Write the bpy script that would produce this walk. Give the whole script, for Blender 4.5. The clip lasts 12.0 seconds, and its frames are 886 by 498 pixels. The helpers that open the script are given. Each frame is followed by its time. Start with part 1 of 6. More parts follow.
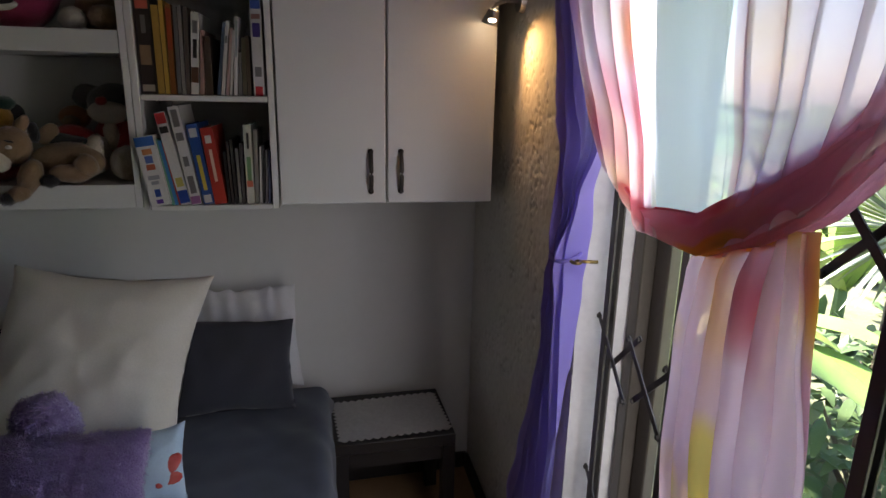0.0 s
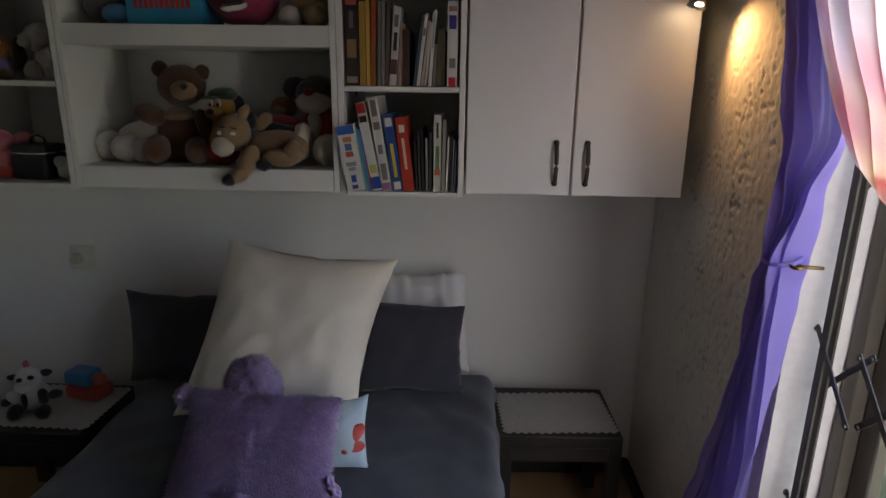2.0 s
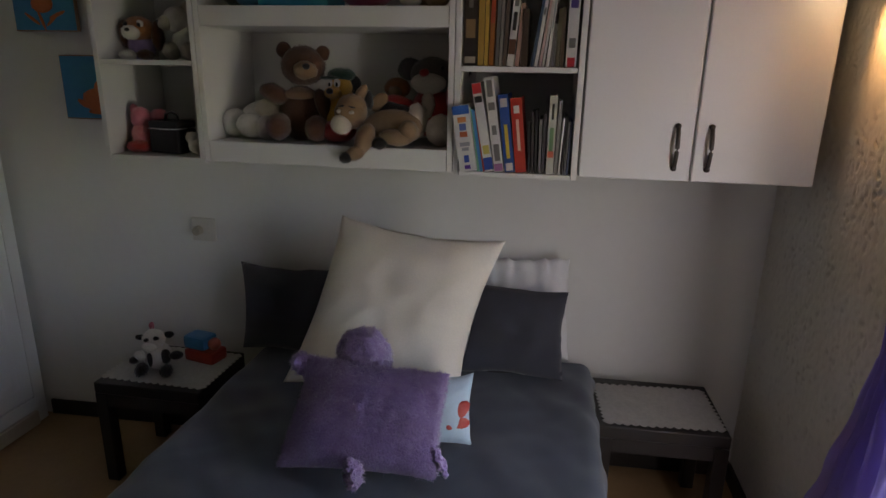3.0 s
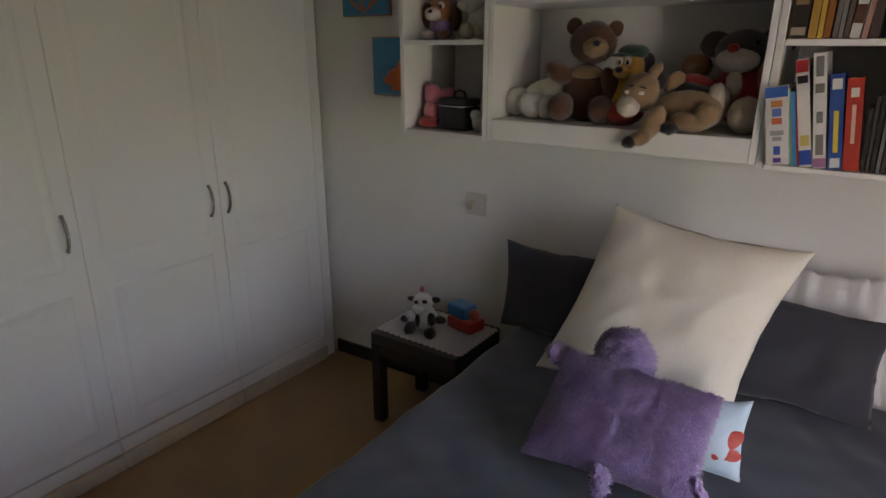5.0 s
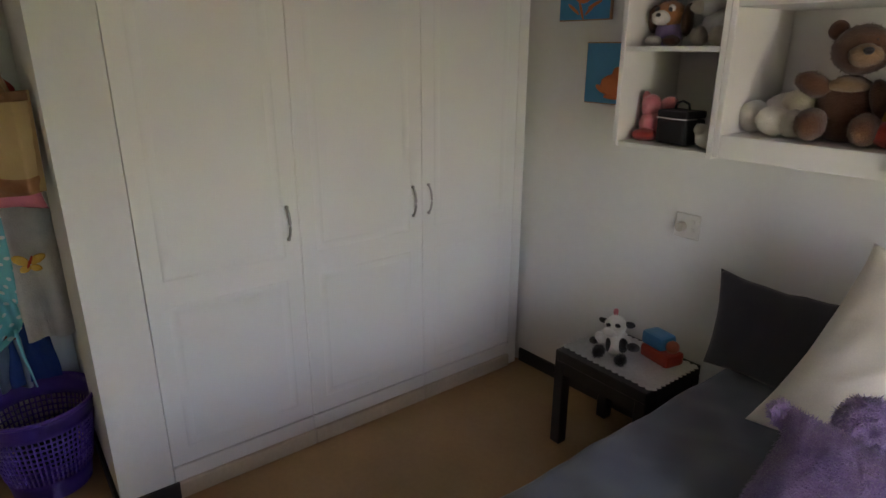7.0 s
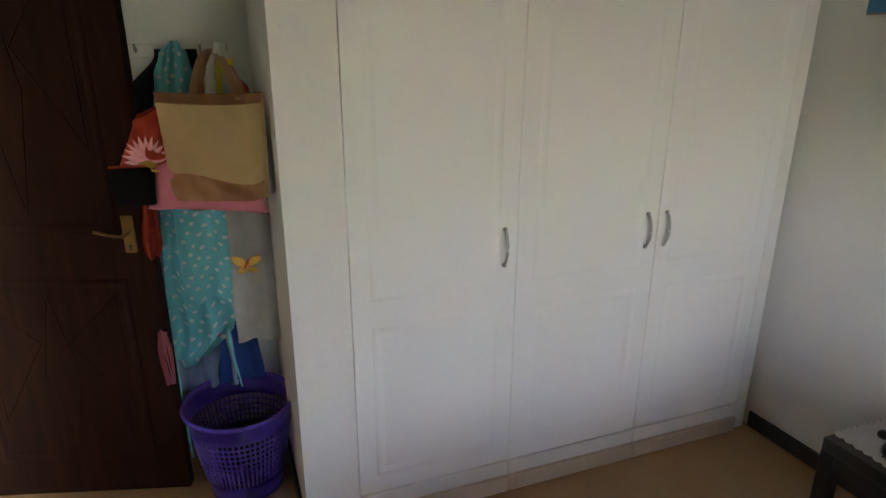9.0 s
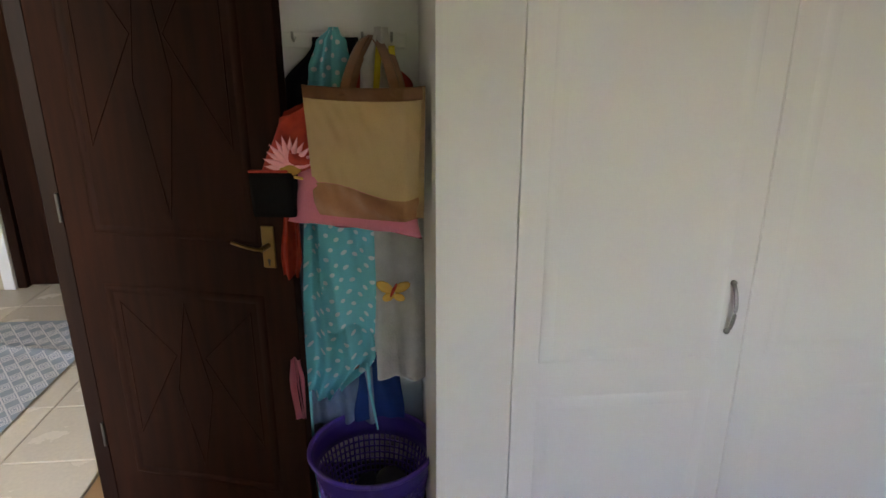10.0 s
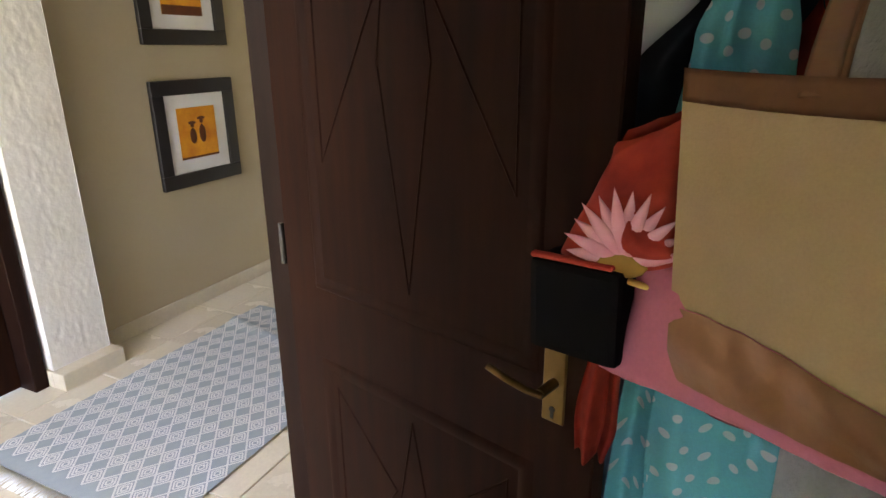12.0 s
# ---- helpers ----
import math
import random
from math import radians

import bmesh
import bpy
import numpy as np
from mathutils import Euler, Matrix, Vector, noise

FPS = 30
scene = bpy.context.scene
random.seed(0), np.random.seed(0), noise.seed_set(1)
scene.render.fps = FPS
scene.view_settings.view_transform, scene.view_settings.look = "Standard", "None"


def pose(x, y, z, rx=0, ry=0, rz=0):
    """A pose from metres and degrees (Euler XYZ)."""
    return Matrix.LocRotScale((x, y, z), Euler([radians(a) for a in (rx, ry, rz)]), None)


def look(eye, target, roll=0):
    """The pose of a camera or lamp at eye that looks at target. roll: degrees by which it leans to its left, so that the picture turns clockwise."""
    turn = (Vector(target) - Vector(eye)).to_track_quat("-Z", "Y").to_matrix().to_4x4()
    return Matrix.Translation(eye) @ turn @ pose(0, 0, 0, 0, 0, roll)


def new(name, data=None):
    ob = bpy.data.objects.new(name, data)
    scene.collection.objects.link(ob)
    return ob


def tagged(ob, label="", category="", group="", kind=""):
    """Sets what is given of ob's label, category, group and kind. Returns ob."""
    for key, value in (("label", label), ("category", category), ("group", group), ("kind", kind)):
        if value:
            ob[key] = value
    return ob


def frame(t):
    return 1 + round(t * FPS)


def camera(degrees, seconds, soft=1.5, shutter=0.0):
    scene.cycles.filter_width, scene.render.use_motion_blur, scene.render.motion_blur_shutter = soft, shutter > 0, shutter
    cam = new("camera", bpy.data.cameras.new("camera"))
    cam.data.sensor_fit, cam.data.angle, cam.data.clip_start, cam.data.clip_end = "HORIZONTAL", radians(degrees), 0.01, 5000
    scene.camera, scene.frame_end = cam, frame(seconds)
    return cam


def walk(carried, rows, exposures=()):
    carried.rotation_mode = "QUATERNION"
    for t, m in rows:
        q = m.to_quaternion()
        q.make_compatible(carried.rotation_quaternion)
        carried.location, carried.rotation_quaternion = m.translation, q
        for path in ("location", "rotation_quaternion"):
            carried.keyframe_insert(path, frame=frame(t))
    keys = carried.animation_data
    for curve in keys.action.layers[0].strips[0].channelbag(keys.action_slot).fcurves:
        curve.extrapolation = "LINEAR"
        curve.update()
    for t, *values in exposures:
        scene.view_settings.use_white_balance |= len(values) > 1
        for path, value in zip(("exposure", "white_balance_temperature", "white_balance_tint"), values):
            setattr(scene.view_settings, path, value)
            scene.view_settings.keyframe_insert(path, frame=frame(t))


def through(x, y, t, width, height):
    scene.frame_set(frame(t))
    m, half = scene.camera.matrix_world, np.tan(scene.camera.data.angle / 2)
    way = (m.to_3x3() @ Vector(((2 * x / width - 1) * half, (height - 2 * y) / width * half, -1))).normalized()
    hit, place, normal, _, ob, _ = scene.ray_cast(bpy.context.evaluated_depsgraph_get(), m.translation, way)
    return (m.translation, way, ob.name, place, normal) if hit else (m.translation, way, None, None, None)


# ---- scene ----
cam = camera(72.4, 12.0)
PATH = [
    (0, (2.438, -2.138, 1.626), (2.822, -0.243, 1.117), 1.2),
    (0.5, (2.416, -2.13, 1.623), (2.739, -0.223, 1.113), 1.2),
    (1, (2.393, -2.122, 1.621), (2.606, -0.201, 1.11), 1.0),
    (1.5, (2.358, -2.119, 1.62), (2.426, -0.188, 1.101), 0.9),
    (2, (2.317, -2.12, 1.611), (2.245, -0.194, 1.079), 0.8),
    (2.5, (2.265, -2.133, 1.593), (2.08, -0.217, 1.051), 0.7),
    (2.7, (2.24, -2.144, 1.579), (2.007, -0.234, 1.031), 0.9),
    (4.5, (2.183, -2.09, 1.573), (1.283, -0.421, 0.936), 0.1),
    (5, (2.155, -2.076, 1.577), (1.076, -0.516, 0.942), 0.1),
    (5.5, (2.121, -2.068, 1.578), (0.911, -0.607, 0.945), 0.1),
    (6, (2.1, -2.056, 1.584), (0.772, -0.701, 0.95), 0.0),
    (6.5, (2.088, -2.05, 1.595), (0.665, -0.797, 0.957), 0.1),
    (7, (2.062, -2.049, 1.591), (0.553, -0.898, 0.961), 0.1),
    (7.2, (2.045, -2.05, 1.591), (0.501, -0.945, 0.962), 0.2),
    (8.8, (1.736, -2.054, 1.593), (-0.018, -1.327, 0.963), 0.4),
    (9, (1.684, -2.049, 1.596), (-0.09, -1.38, 0.961), 0.2),
    (9.5, (1.493, -1.977, 1.581), (-0.363, -1.58, 0.951), 0.1),
    (10, (1.251, -1.985, 1.545), (-0.644, -1.822, 0.926), 0.1),
    (10.5, (1.004, -2.041, 1.518), (-0.897, -2.036, 0.899), -0.2),
    (11, (0.729, -2.024, 1.517), (-1.155, -2.255, 0.885), -0.2),
    (11.5, (0.53, -2.061, 1.49), (-1.297, -2.593, 0.874), -0.2),
    (12, (0.351, -2.152, 1.489), (-1.366, -2.962, 0.86), -0.5),
]
walk(cam, [(t, look(eye, target, roll)) for t, eye, target, roll in PATH], [(0, 2.28, 6700, 18), (1.0, 2.34, 6750, 18), (2.5, 2.7, 7000, 19), (4.5, 3.35, 7500, 23), (6, 3.8, 7600, 23), (9, 4.5, 7450, 22), (10.5, 4.65, 7250, 22), (12, 5.0, 7050, 23)])

# ---- light ----
world = bpy.data.worlds.new("sky")
scene.world = world
world.use_nodes = True
wn = world.node_tree
sky = wn.nodes.new("ShaderNodeTexSky")
sky.sky_type, sky.sun_disc = "NISHITA", False
sky.sun_elevation, sky.sun_rotation = radians(60), radians(-55)
wn.links.new(sky.outputs["Color"], wn.nodes["Background"].inputs["Color"])
wn.nodes["Background"].inputs["Strength"].default_value = 0.15


def lamp(name, kind, m, energy, color=(1, 1, 1)):
    data = bpy.data.lights.new(name, kind)
    data.energy, data.color = energy, color
    ob = new(name, data)
    ob.matrix_world = m
    return data


sun = lamp("sun", "SUN", look((-4, 2.8, 8.5), (0, 0, 0)), 4.5, (1, 0.95, 0.87))
sun.angle = radians(3)
# strip lamp added in the glass door's opening, standing in for sky light
light = lamp("door_daylight", "AREA", look((3.085, -1.30, 1.05), (2.15, 0.12, 0.72)), 0.95, (0.95, 0.97, 1))
light.shape, light.size, light.size_y = "RECTANGLE", 0.16, 1.8
# lamp added out of view to brighten the corridor; its end opening is assumed
light = lamp("corridor_fill", "AREA", look((1.9, -4.0, 1.8), (0.6, -4.1, -0.1)), 2.4, (1, 0.97, 0.92))
light.shape, light.size, light.size_y = "RECTANGLE", 1.4, 2.0
light = lamp("spot_bulb", "SPOT", look((2.938, -0.362, 1.790), (3.04, -0.45, 1.68)), 0.8, (1, 0.55, 0.2))
light.spot_size, light.spot_blend, light.shadow_soft_size = radians(118), 1.0, 0.015


# ---- materials ----
def mat(name, color, rough=0.6, other=None, scale=6.0, amount=0.5, grain=90.0, bump=0.15, metal=0.0, sheen=0.0, stretch=(1, 1, 1), depth=0.002, sub=0.0, spec=0.5, per=0.0, vary=0.1):
    """Two colours mixed by broad noise, fine grain in colour and relief."""
    m = bpy.data.materials.new(name)
    m.use_nodes = True
    t = m.node_tree
    b = t.nodes["Principled BSDF"]
    b.inputs["Metallic"].default_value = metal
    b.inputs["Sheen Weight"].default_value = sheen
    b.inputs["Specular IOR Level"].default_value = spec
    if sub:
        b.inputs["Subsurface Weight"].default_value = sub
        b.inputs["Subsurface Scale"].default_value = 0.02
    co = t.nodes.new("ShaderNodeTexCoord")
    mp = t.nodes.new("ShaderNodeMapping")
    mp.inputs["Scale"].default_value = stretch
    t.links.new(co.outputs["Object"], mp.inputs["Vector"])
    big, fine = t.nodes.new("ShaderNodeTexNoise"), t.nodes.new("ShaderNodeTexNoise")
    for n, s, d in ((big, scale, 5), (fine, grain, 3)):
        n.inputs["Scale"].default_value, n.inputs["Detail"].default_value = s, d
        t.links.new(mp.outputs["Vector"], n.inputs["Vector"])
    ramp = t.nodes.new("ShaderNodeMapRange")
    ramp.inputs["From Min"].default_value, ramp.inputs["From Max"].default_value = 0.3, 0.7
    ramp.inputs["To Max"].default_value = amount
    t.links.new(big.outputs["Fac"], ramp.inputs["Value"])
    mix = t.nodes.new("ShaderNodeMix")
    mix.data_type = "RGBA"
    other = other or tuple(c * 0.72 for c in color)
    mix.inputs["A"].default_value, mix.inputs["B"].default_value = (*color, 1), (*other, 1)
    t.links.new(ramp.outputs["Result"], mix.inputs["Factor"])
    shade = t.nodes.new("ShaderNodeHueSaturation")
    vr = t.nodes.new("ShaderNodeMapRange")
    vr.inputs["To Min"].default_value, vr.inputs["To Max"].default_value = 1 - vary, 1 + vary
    t.links.new(fine.outputs["Fac"], vr.inputs["Value"])
    t.links.new(mix.outputs["Result"], shade.inputs["Color"])
    last = vr.outputs["Result"]
    if per:
        info = t.nodes.new("ShaderNodeObjectInfo")
        pr = t.nodes.new("ShaderNodeMapRange")
        pr.inputs["To Min"].default_value, pr.inputs["To Max"].default_value = 1 - per, 1 + per
        t.links.new(info.outputs["Random"], pr.inputs["Value"])
        mul = t.nodes.new("ShaderNodeMath")
        mul.operation = "MULTIPLY"
        t.links.new(last, mul.inputs[0])
        t.links.new(pr.outputs["Result"], mul.inputs[1])
        last = mul.outputs[0]
    t.links.new(last, shade.inputs["Value"])
    t.links.new(shade.outputs["Color"], b.inputs["Base Color"])
    rr = t.nodes.new("ShaderNodeMapRange")
    rr.inputs["To Min"].default_value, rr.inputs["To Max"].default_value = max(0.02, rough - 0.1), min(1, rough + 0.1)
    t.links.new(big.outputs["Fac"], rr.inputs["Value"])
    t.links.new(rr.outputs["Result"], b.inputs["Roughness"])
    bp = t.nodes.new("ShaderNodeBump")
    bp.inputs["Strength"].default_value, bp.inputs["Distance"].default_value = bump, depth
    t.links.new(fine.outputs["Fac"], bp.inputs["Height"])
    t.links.new(bp.outputs["Normal"], b.inputs["Normal"])
    return m


def wood_mat(name, dark, light, rough, along="z"):
    s = {"z": (14, 14, 1.2), "x": (1.2, 14, 14), "y": (14, 1.2, 14)}[along]
    return mat(name, dark, rough, light, scale=2.2, amount=0.9, grain=16, bump=0.2, stretch=s, depth=0.001, spec=0.06)


def sheer_mat(name, color, through=0.55, clear=0.15, print_colors=(), seed=0.0):
    """Thin printed voile: diffuse, translucent and a little see-through."""
    m = bpy.data.materials.new(name)
    m.use_nodes = True
    t = m.node_tree
    t.nodes.remove(t.nodes["Principled BSDF"])
    out = t.nodes["Material Output"]
    co = t.nodes.new("ShaderNodeTexCoord")
    mp = t.nodes.new("ShaderNodeMapping")
    mp.inputs["Location"].default_value = (seed, seed * 0.7, seed * 1.3)
    t.links.new(co.outputs["UV"], mp.inputs["Vector"])
    col = None
    base = t.nodes.new("ShaderNodeRGB")
    base.outputs[0].default_value = (*color, 1)
    col = base.outputs[0]
    for i, (c, s, lo, hi) in enumerate(print_colors):
        n = t.nodes.new("ShaderNodeTexNoise")
        n.noise_dimensions = "4D"
        n.inputs["W"].default_value = 3.1 * i + seed
        n.inputs["Scale"].default_value, n.inputs["Detail"].default_value = s, 1.5
        t.links.new(mp.outputs["Vector"], n.inputs["Vector"])
        r = t.nodes.new("ShaderNodeMapRange")
        r.inputs["From Min"].default_value, r.inputs["From Max"].default_value = lo, hi
        t.links.new(n.outputs["Fac"], r.inputs["Value"])
        x = t.nodes.new("ShaderNodeMix")
        x.data_type = "RGBA"
        x.inputs["B"].default_value = (*c, 1)
        t.links.new(r.outputs["Result"], x.inputs["Factor"])
        t.links.new(col, x.inputs["A"])
        col = x.outputs["Result"]
    d, tr, tp = (t.nodes.new("ShaderNodeBsdf" + k) for k in ("Diffuse", "Translucent", "Transparent"))
    t.links.new(col, d.inputs["Color"])
    t.links.new(col, tr.inputs["Color"])
    t.links.new(col, tp.inputs["Color"])
    a, b2 = t.nodes.new("ShaderNodeMixShader"), t.nodes.new("ShaderNodeMixShader")
    a.inputs[0].default_value, b2.inputs[0].default_value = through, clear
    t.links.new(d.outputs[0], a.inputs[1])
    t.links.new(tr.outputs[0], a.inputs[2])
    t.links.new(a.outputs[0], b2.inputs[1])
    t.links.new(tp.outputs[0], b2.inputs[2])
    t.links.new(b2.outputs[0], out.inputs["Surface"])
    return m


def glass_mat(name):
    m = bpy.data.materials.new(name)
    m.use_nodes = True
    b = m.node_tree.nodes["Principled BSDF"]
    b.inputs["Base Color"].default_value = (0.97, 1, 0.98, 1)
    b.inputs["Transmission Weight"].default_value = 1
    b.inputs["Roughness"].default_value, b.inputs["IOR"].default_value = 0.02, 1.05
    return m


def glow_mat(name, color, strength):
    m = bpy.data.materials.new(name)
    m.use_nodes = True
    b = m.node_tree.nodes["Principled BSDF"]
    b.inputs["Emission Color"].default_value, b.inputs["Emission Strength"].default_value = (*color, 1), strength
    return m


WALL = mat("wall_paint", (0.74, 0.73, 0.70), 0.75, (0.66, 0.65, 0.62), scale=1.6, amount=0.5, grain=30, bump=0.22, depth=0.003, vary=0.025)
PLASTER = mat("rough_plaster", (0.72, 0.69, 0.63), 0.8, (0.62, 0.59, 0.53), scale=5, amount=0.6, grain=40, bump=0.5, depth=0.004)
CREAM_WALL = mat("corridor_paint", (0.44, 0.37, 0.25), 0.75, (0.38, 0.31, 0.20), scale=1.5, grain=60, bump=0.3, vary=0.025)
CEIL = mat("ceiling_paint", (0.78, 0.77, 0.75), 0.85, grain=60, vary=0.025)
WHITE = mat("white_lacquer", (0.76, 0.76, 0.74), 0.42, (0.70, 0.70, 0.68), scale=1.2, amount=0.5, grain=160, bump=0.06, vary=0.025)
WHITE_D = mat("white_board", (0.72, 0.71, 0.68), 0.5, (0.64, 0.63, 0.60), scale=3, amount=0.5, grain=120, bump=0.08, vary=0.025)
FLOOR = mat("tan_floor", (0.36, 0.22, 0.105), 0.55, (0.27, 0.16, 0.075), scale=2.5, amount=0.8, grain=45, bump=0.12)
TILE = mat("cream_tile", (0.66, 0.60, 0.47), 0.25, (0.58, 0.52, 0.40), scale=4, grain=60, bump=0.03, per=0.06)
GROUT = mat("grout", (0.28, 0.25, 0.2), 0.9)
SKIRT = mat("black_skirting", (0.022, 0.019, 0.018), 0.5, grain=60)
BLACKWOOD = mat("black_brown_wood", (0.016, 0.014, 0.014), 0.35, (0.03, 0.026, 0.024), scale=8, grain=80, bump=0.06)
DARKDOOR = wood_mat("dark_mahogany", (0.012, 0.0044, 0.0027), (0.027, 0.0088, 0.0046), 0.6)
DARKFRAME = wood_mat("dark_jamb", (0.010, 0.0042, 0.0028), (0.02, 0.008, 0.005), 0.45)
BRASS = mat("aged_brass", (0.26, 0.165, 0.06), 0.4, (0.18, 0.11, 0.04), metal=1, bump=0.1)
STEEL = mat("brushed_steel", (0.42, 0.41, 0.40), 0.35, metal=1, grain=200, bump=0.05)
DARKMETAL = mat("dark_bronze", (0.045, 0.038, 0.032), 0.45, (0.08, 0.07, 0.06), metal=0.3, bump=0.08)
ALU = mat("bronze_aluminium", (0.10, 0.085, 0.068), 0.4, (0.14, 0.12, 0.1), metal=0.5, bump=0.06)
DUVET = mat("slate_cotton", (0.057, 0.069, 0.094), 0.9, (0.072, 0.087, 0.116), scale=4, amount=0.7, grain=260, bump=0.2, sheen=0.3, depth=0.001)
DARKCOTTON = mat("charcoal_cotton", (0.036, 0.036, 0.047), 0.92, (0.046, 0.046, 0.058), scale=5, grain=260, bump=0.2, sheen=0.2, depth=0.001)
CREAM = mat("cream_cotton", (0.72, 0.665, 0.58), 0.85, (0.66, 0.60, 0.52), scale=3, grain=220, bump=0.2, sheen=0.2, depth=0.001)
WHITECOTTON = mat("white_cotton", (0.78, 0.77, 0.77), 0.85, scale=4, grain=220, bump=0.2)
PURPLEFUR = mat("lilac_plush", (0.42, 0.30, 0.58), 0.95, (0.32, 0.21, 0.47), scale=28, amount=0.9, grain=160, bump=0.9, sheen=0.7, depth=0.008)
LACE = mat("white_lace", (0.86, 0.85, 0.83), 0.9, (0.74, 0.73, 0.71), scale=70, amount=0.8, grain=300, bump=0.6, depth=0.002)
PURPLE = sheer_mat("violet_satin", (0.40, 0.33, 0.78), 0.5, 0.0)


# ---- building helpers ----
def part(name, bm, material, parent=None, label="", smooth=False):
    """One mesh object from a bmesh, under a thing or a part."""
    me = bpy.data.meshes.new(name)
    bmesh.ops.recalc_face_normals(bm, faces=bm.faces)
    if smooth:
        for f in bm.faces:
            f.smooth = True
    bm.to_mesh(me)
    bm.free()
    for m in material if isinstance(material, (list, tuple)) else [material]:
        me.materials.append(m)
    ob = new(name, me)
    ob.parent = parent
    if label:
        ob["label"] = label
    return ob


def thing(name, m, label, category, group=""):
    ob = new(name)
    ob.empty_display_size = 0.1
    ob.matrix_basis = m
    return tagged(ob, label, category, group)


def solid(name, bm, material, label="", category="", kind="", smooth=False, group=""):
    return tagged(part(name, bm, material, None, "", smooth), label, category, group, kind)


def box(x0, x1, y0, y1, z0, z1, bevel=0.0, bm=None, seg=1):
    b = bm or bmesh.new()
    r = bmesh.ops.create_cube(b, size=1)
    bmesh.ops.scale(b, vec=(abs(x1 - x0), abs(y1 - y0), abs(z1 - z0)), verts=r["verts"])
    bmesh.ops.translate(b, vec=((x0 + x1) / 2, (y0 + y1) / 2, (z0 + z1) / 2), verts=r["verts"])
    if bevel:
        edges = {e for v in r["verts"] for e in v.link_edges}
        bmesh.ops.bevel(b, geom=list(edges), offset=bevel, segments=seg, profile=0.7, affect="EDGES")
    return b


def cyl(bm, p, q, r0, r1=None, n=12):
    """A closed tapered rod from p to q."""
    p, q = Vector(p), Vector(q)
    m = Matrix.Translation((p + q) / 2) @ (q - p).to_track_quat("Z", "Y").to_matrix().to_4x4()
    bmesh.ops.create_cone(bm, cap_ends=True, segments=n, radius1=r0, radius2=r0 if r1 is None else r1, depth=(q - p).length, matrix=m)
    return bm


def ball(bm, c, r, turn=(0, 0, 0), index=0, sub=2):
    """An ellipsoid; r is a radius or three."""
    r = (r, r, r) if isinstance(r, (int, float)) else r
    n = len(bm.faces)
    bmesh.ops.create_icosphere(bm, subdivisions=sub, radius=1, matrix=pose(*c, *turn) @ Matrix.Diagonal((*r, 1)))
    bm.faces.ensure_lookup_table()
    for f in bm.faces[n:]:
        f.material_index, f.smooth = index, True
    return bm


def sheet(nu, nv, fn, bm=None, thick=0.0, index=0):
    """A grid surface: fn(u, v) for u, v in 0..1, with a UV map; thick gives it a back."""
    b = bm or bmesh.new()
    uv = b.loops.layers.uv.verify()
    rows = [[b.verts.new(fn(i / nu, j / nv)) for i in range(nu + 1)] for j in range(nv + 1)]
    for j in range(nv):
        for i in range(nu):
            f = b.faces.new((rows[j][i], rows[j][i + 1], rows[j + 1][i + 1], rows[j + 1][i]))
            f.smooth, f.material_index = True, index
            for lp, (a, c) in zip(f.loops, ((i, j), (i + 1, j), (i + 1, j + 1), (i, j + 1))):
                lp[uv].uv = (a / nu, c / nv)
    if thick:
        bmesh.ops.solidify(b, geom=list(b.faces), thickness=thick)
    return b


def tube(points, r, n=8, bm=None, flat=1.0):
    """A round bar along points."""
    b = bm or bmesh.new()
    pts = [Vector(p) for p in points]
    rings = []
    for i, p in enumerate(pts):
        d = (pts[min(i + 1, len(pts) - 1)] - pts[max(i - 1, 0)]).normalized()
        q = d.to_track_quat("Z", "Y")
        rings.append([b.verts.new(p + q @ Vector((math.cos(a) * r, math.sin(a) * r * flat, 0))) for a in (2 * math.pi * k / n for k in range(n))])
    for r0, r1 in zip(rings, rings[1:]):
        for k in range(n):
            b.faces.new((r0[k], r0[(k + 1) % n], r1[(k + 1) % n], r1[k])).smooth = True
    b.faces.new(rings[0][::-1])
    b.faces.new(rings[-1])
    return b


def lerp(table, v):
    """Piecewise linear: table of (v, value)."""
    if v <= table[0][0]:
        return table[0][1]
    for (a, x), (b, y) in zip(table, table[1:]):
        if v <= b:
            k = (v - a) / (b - a)
            k = k * k * (3 - 2 * k)
            return x + (y - x) * k
    return table[-1][1]


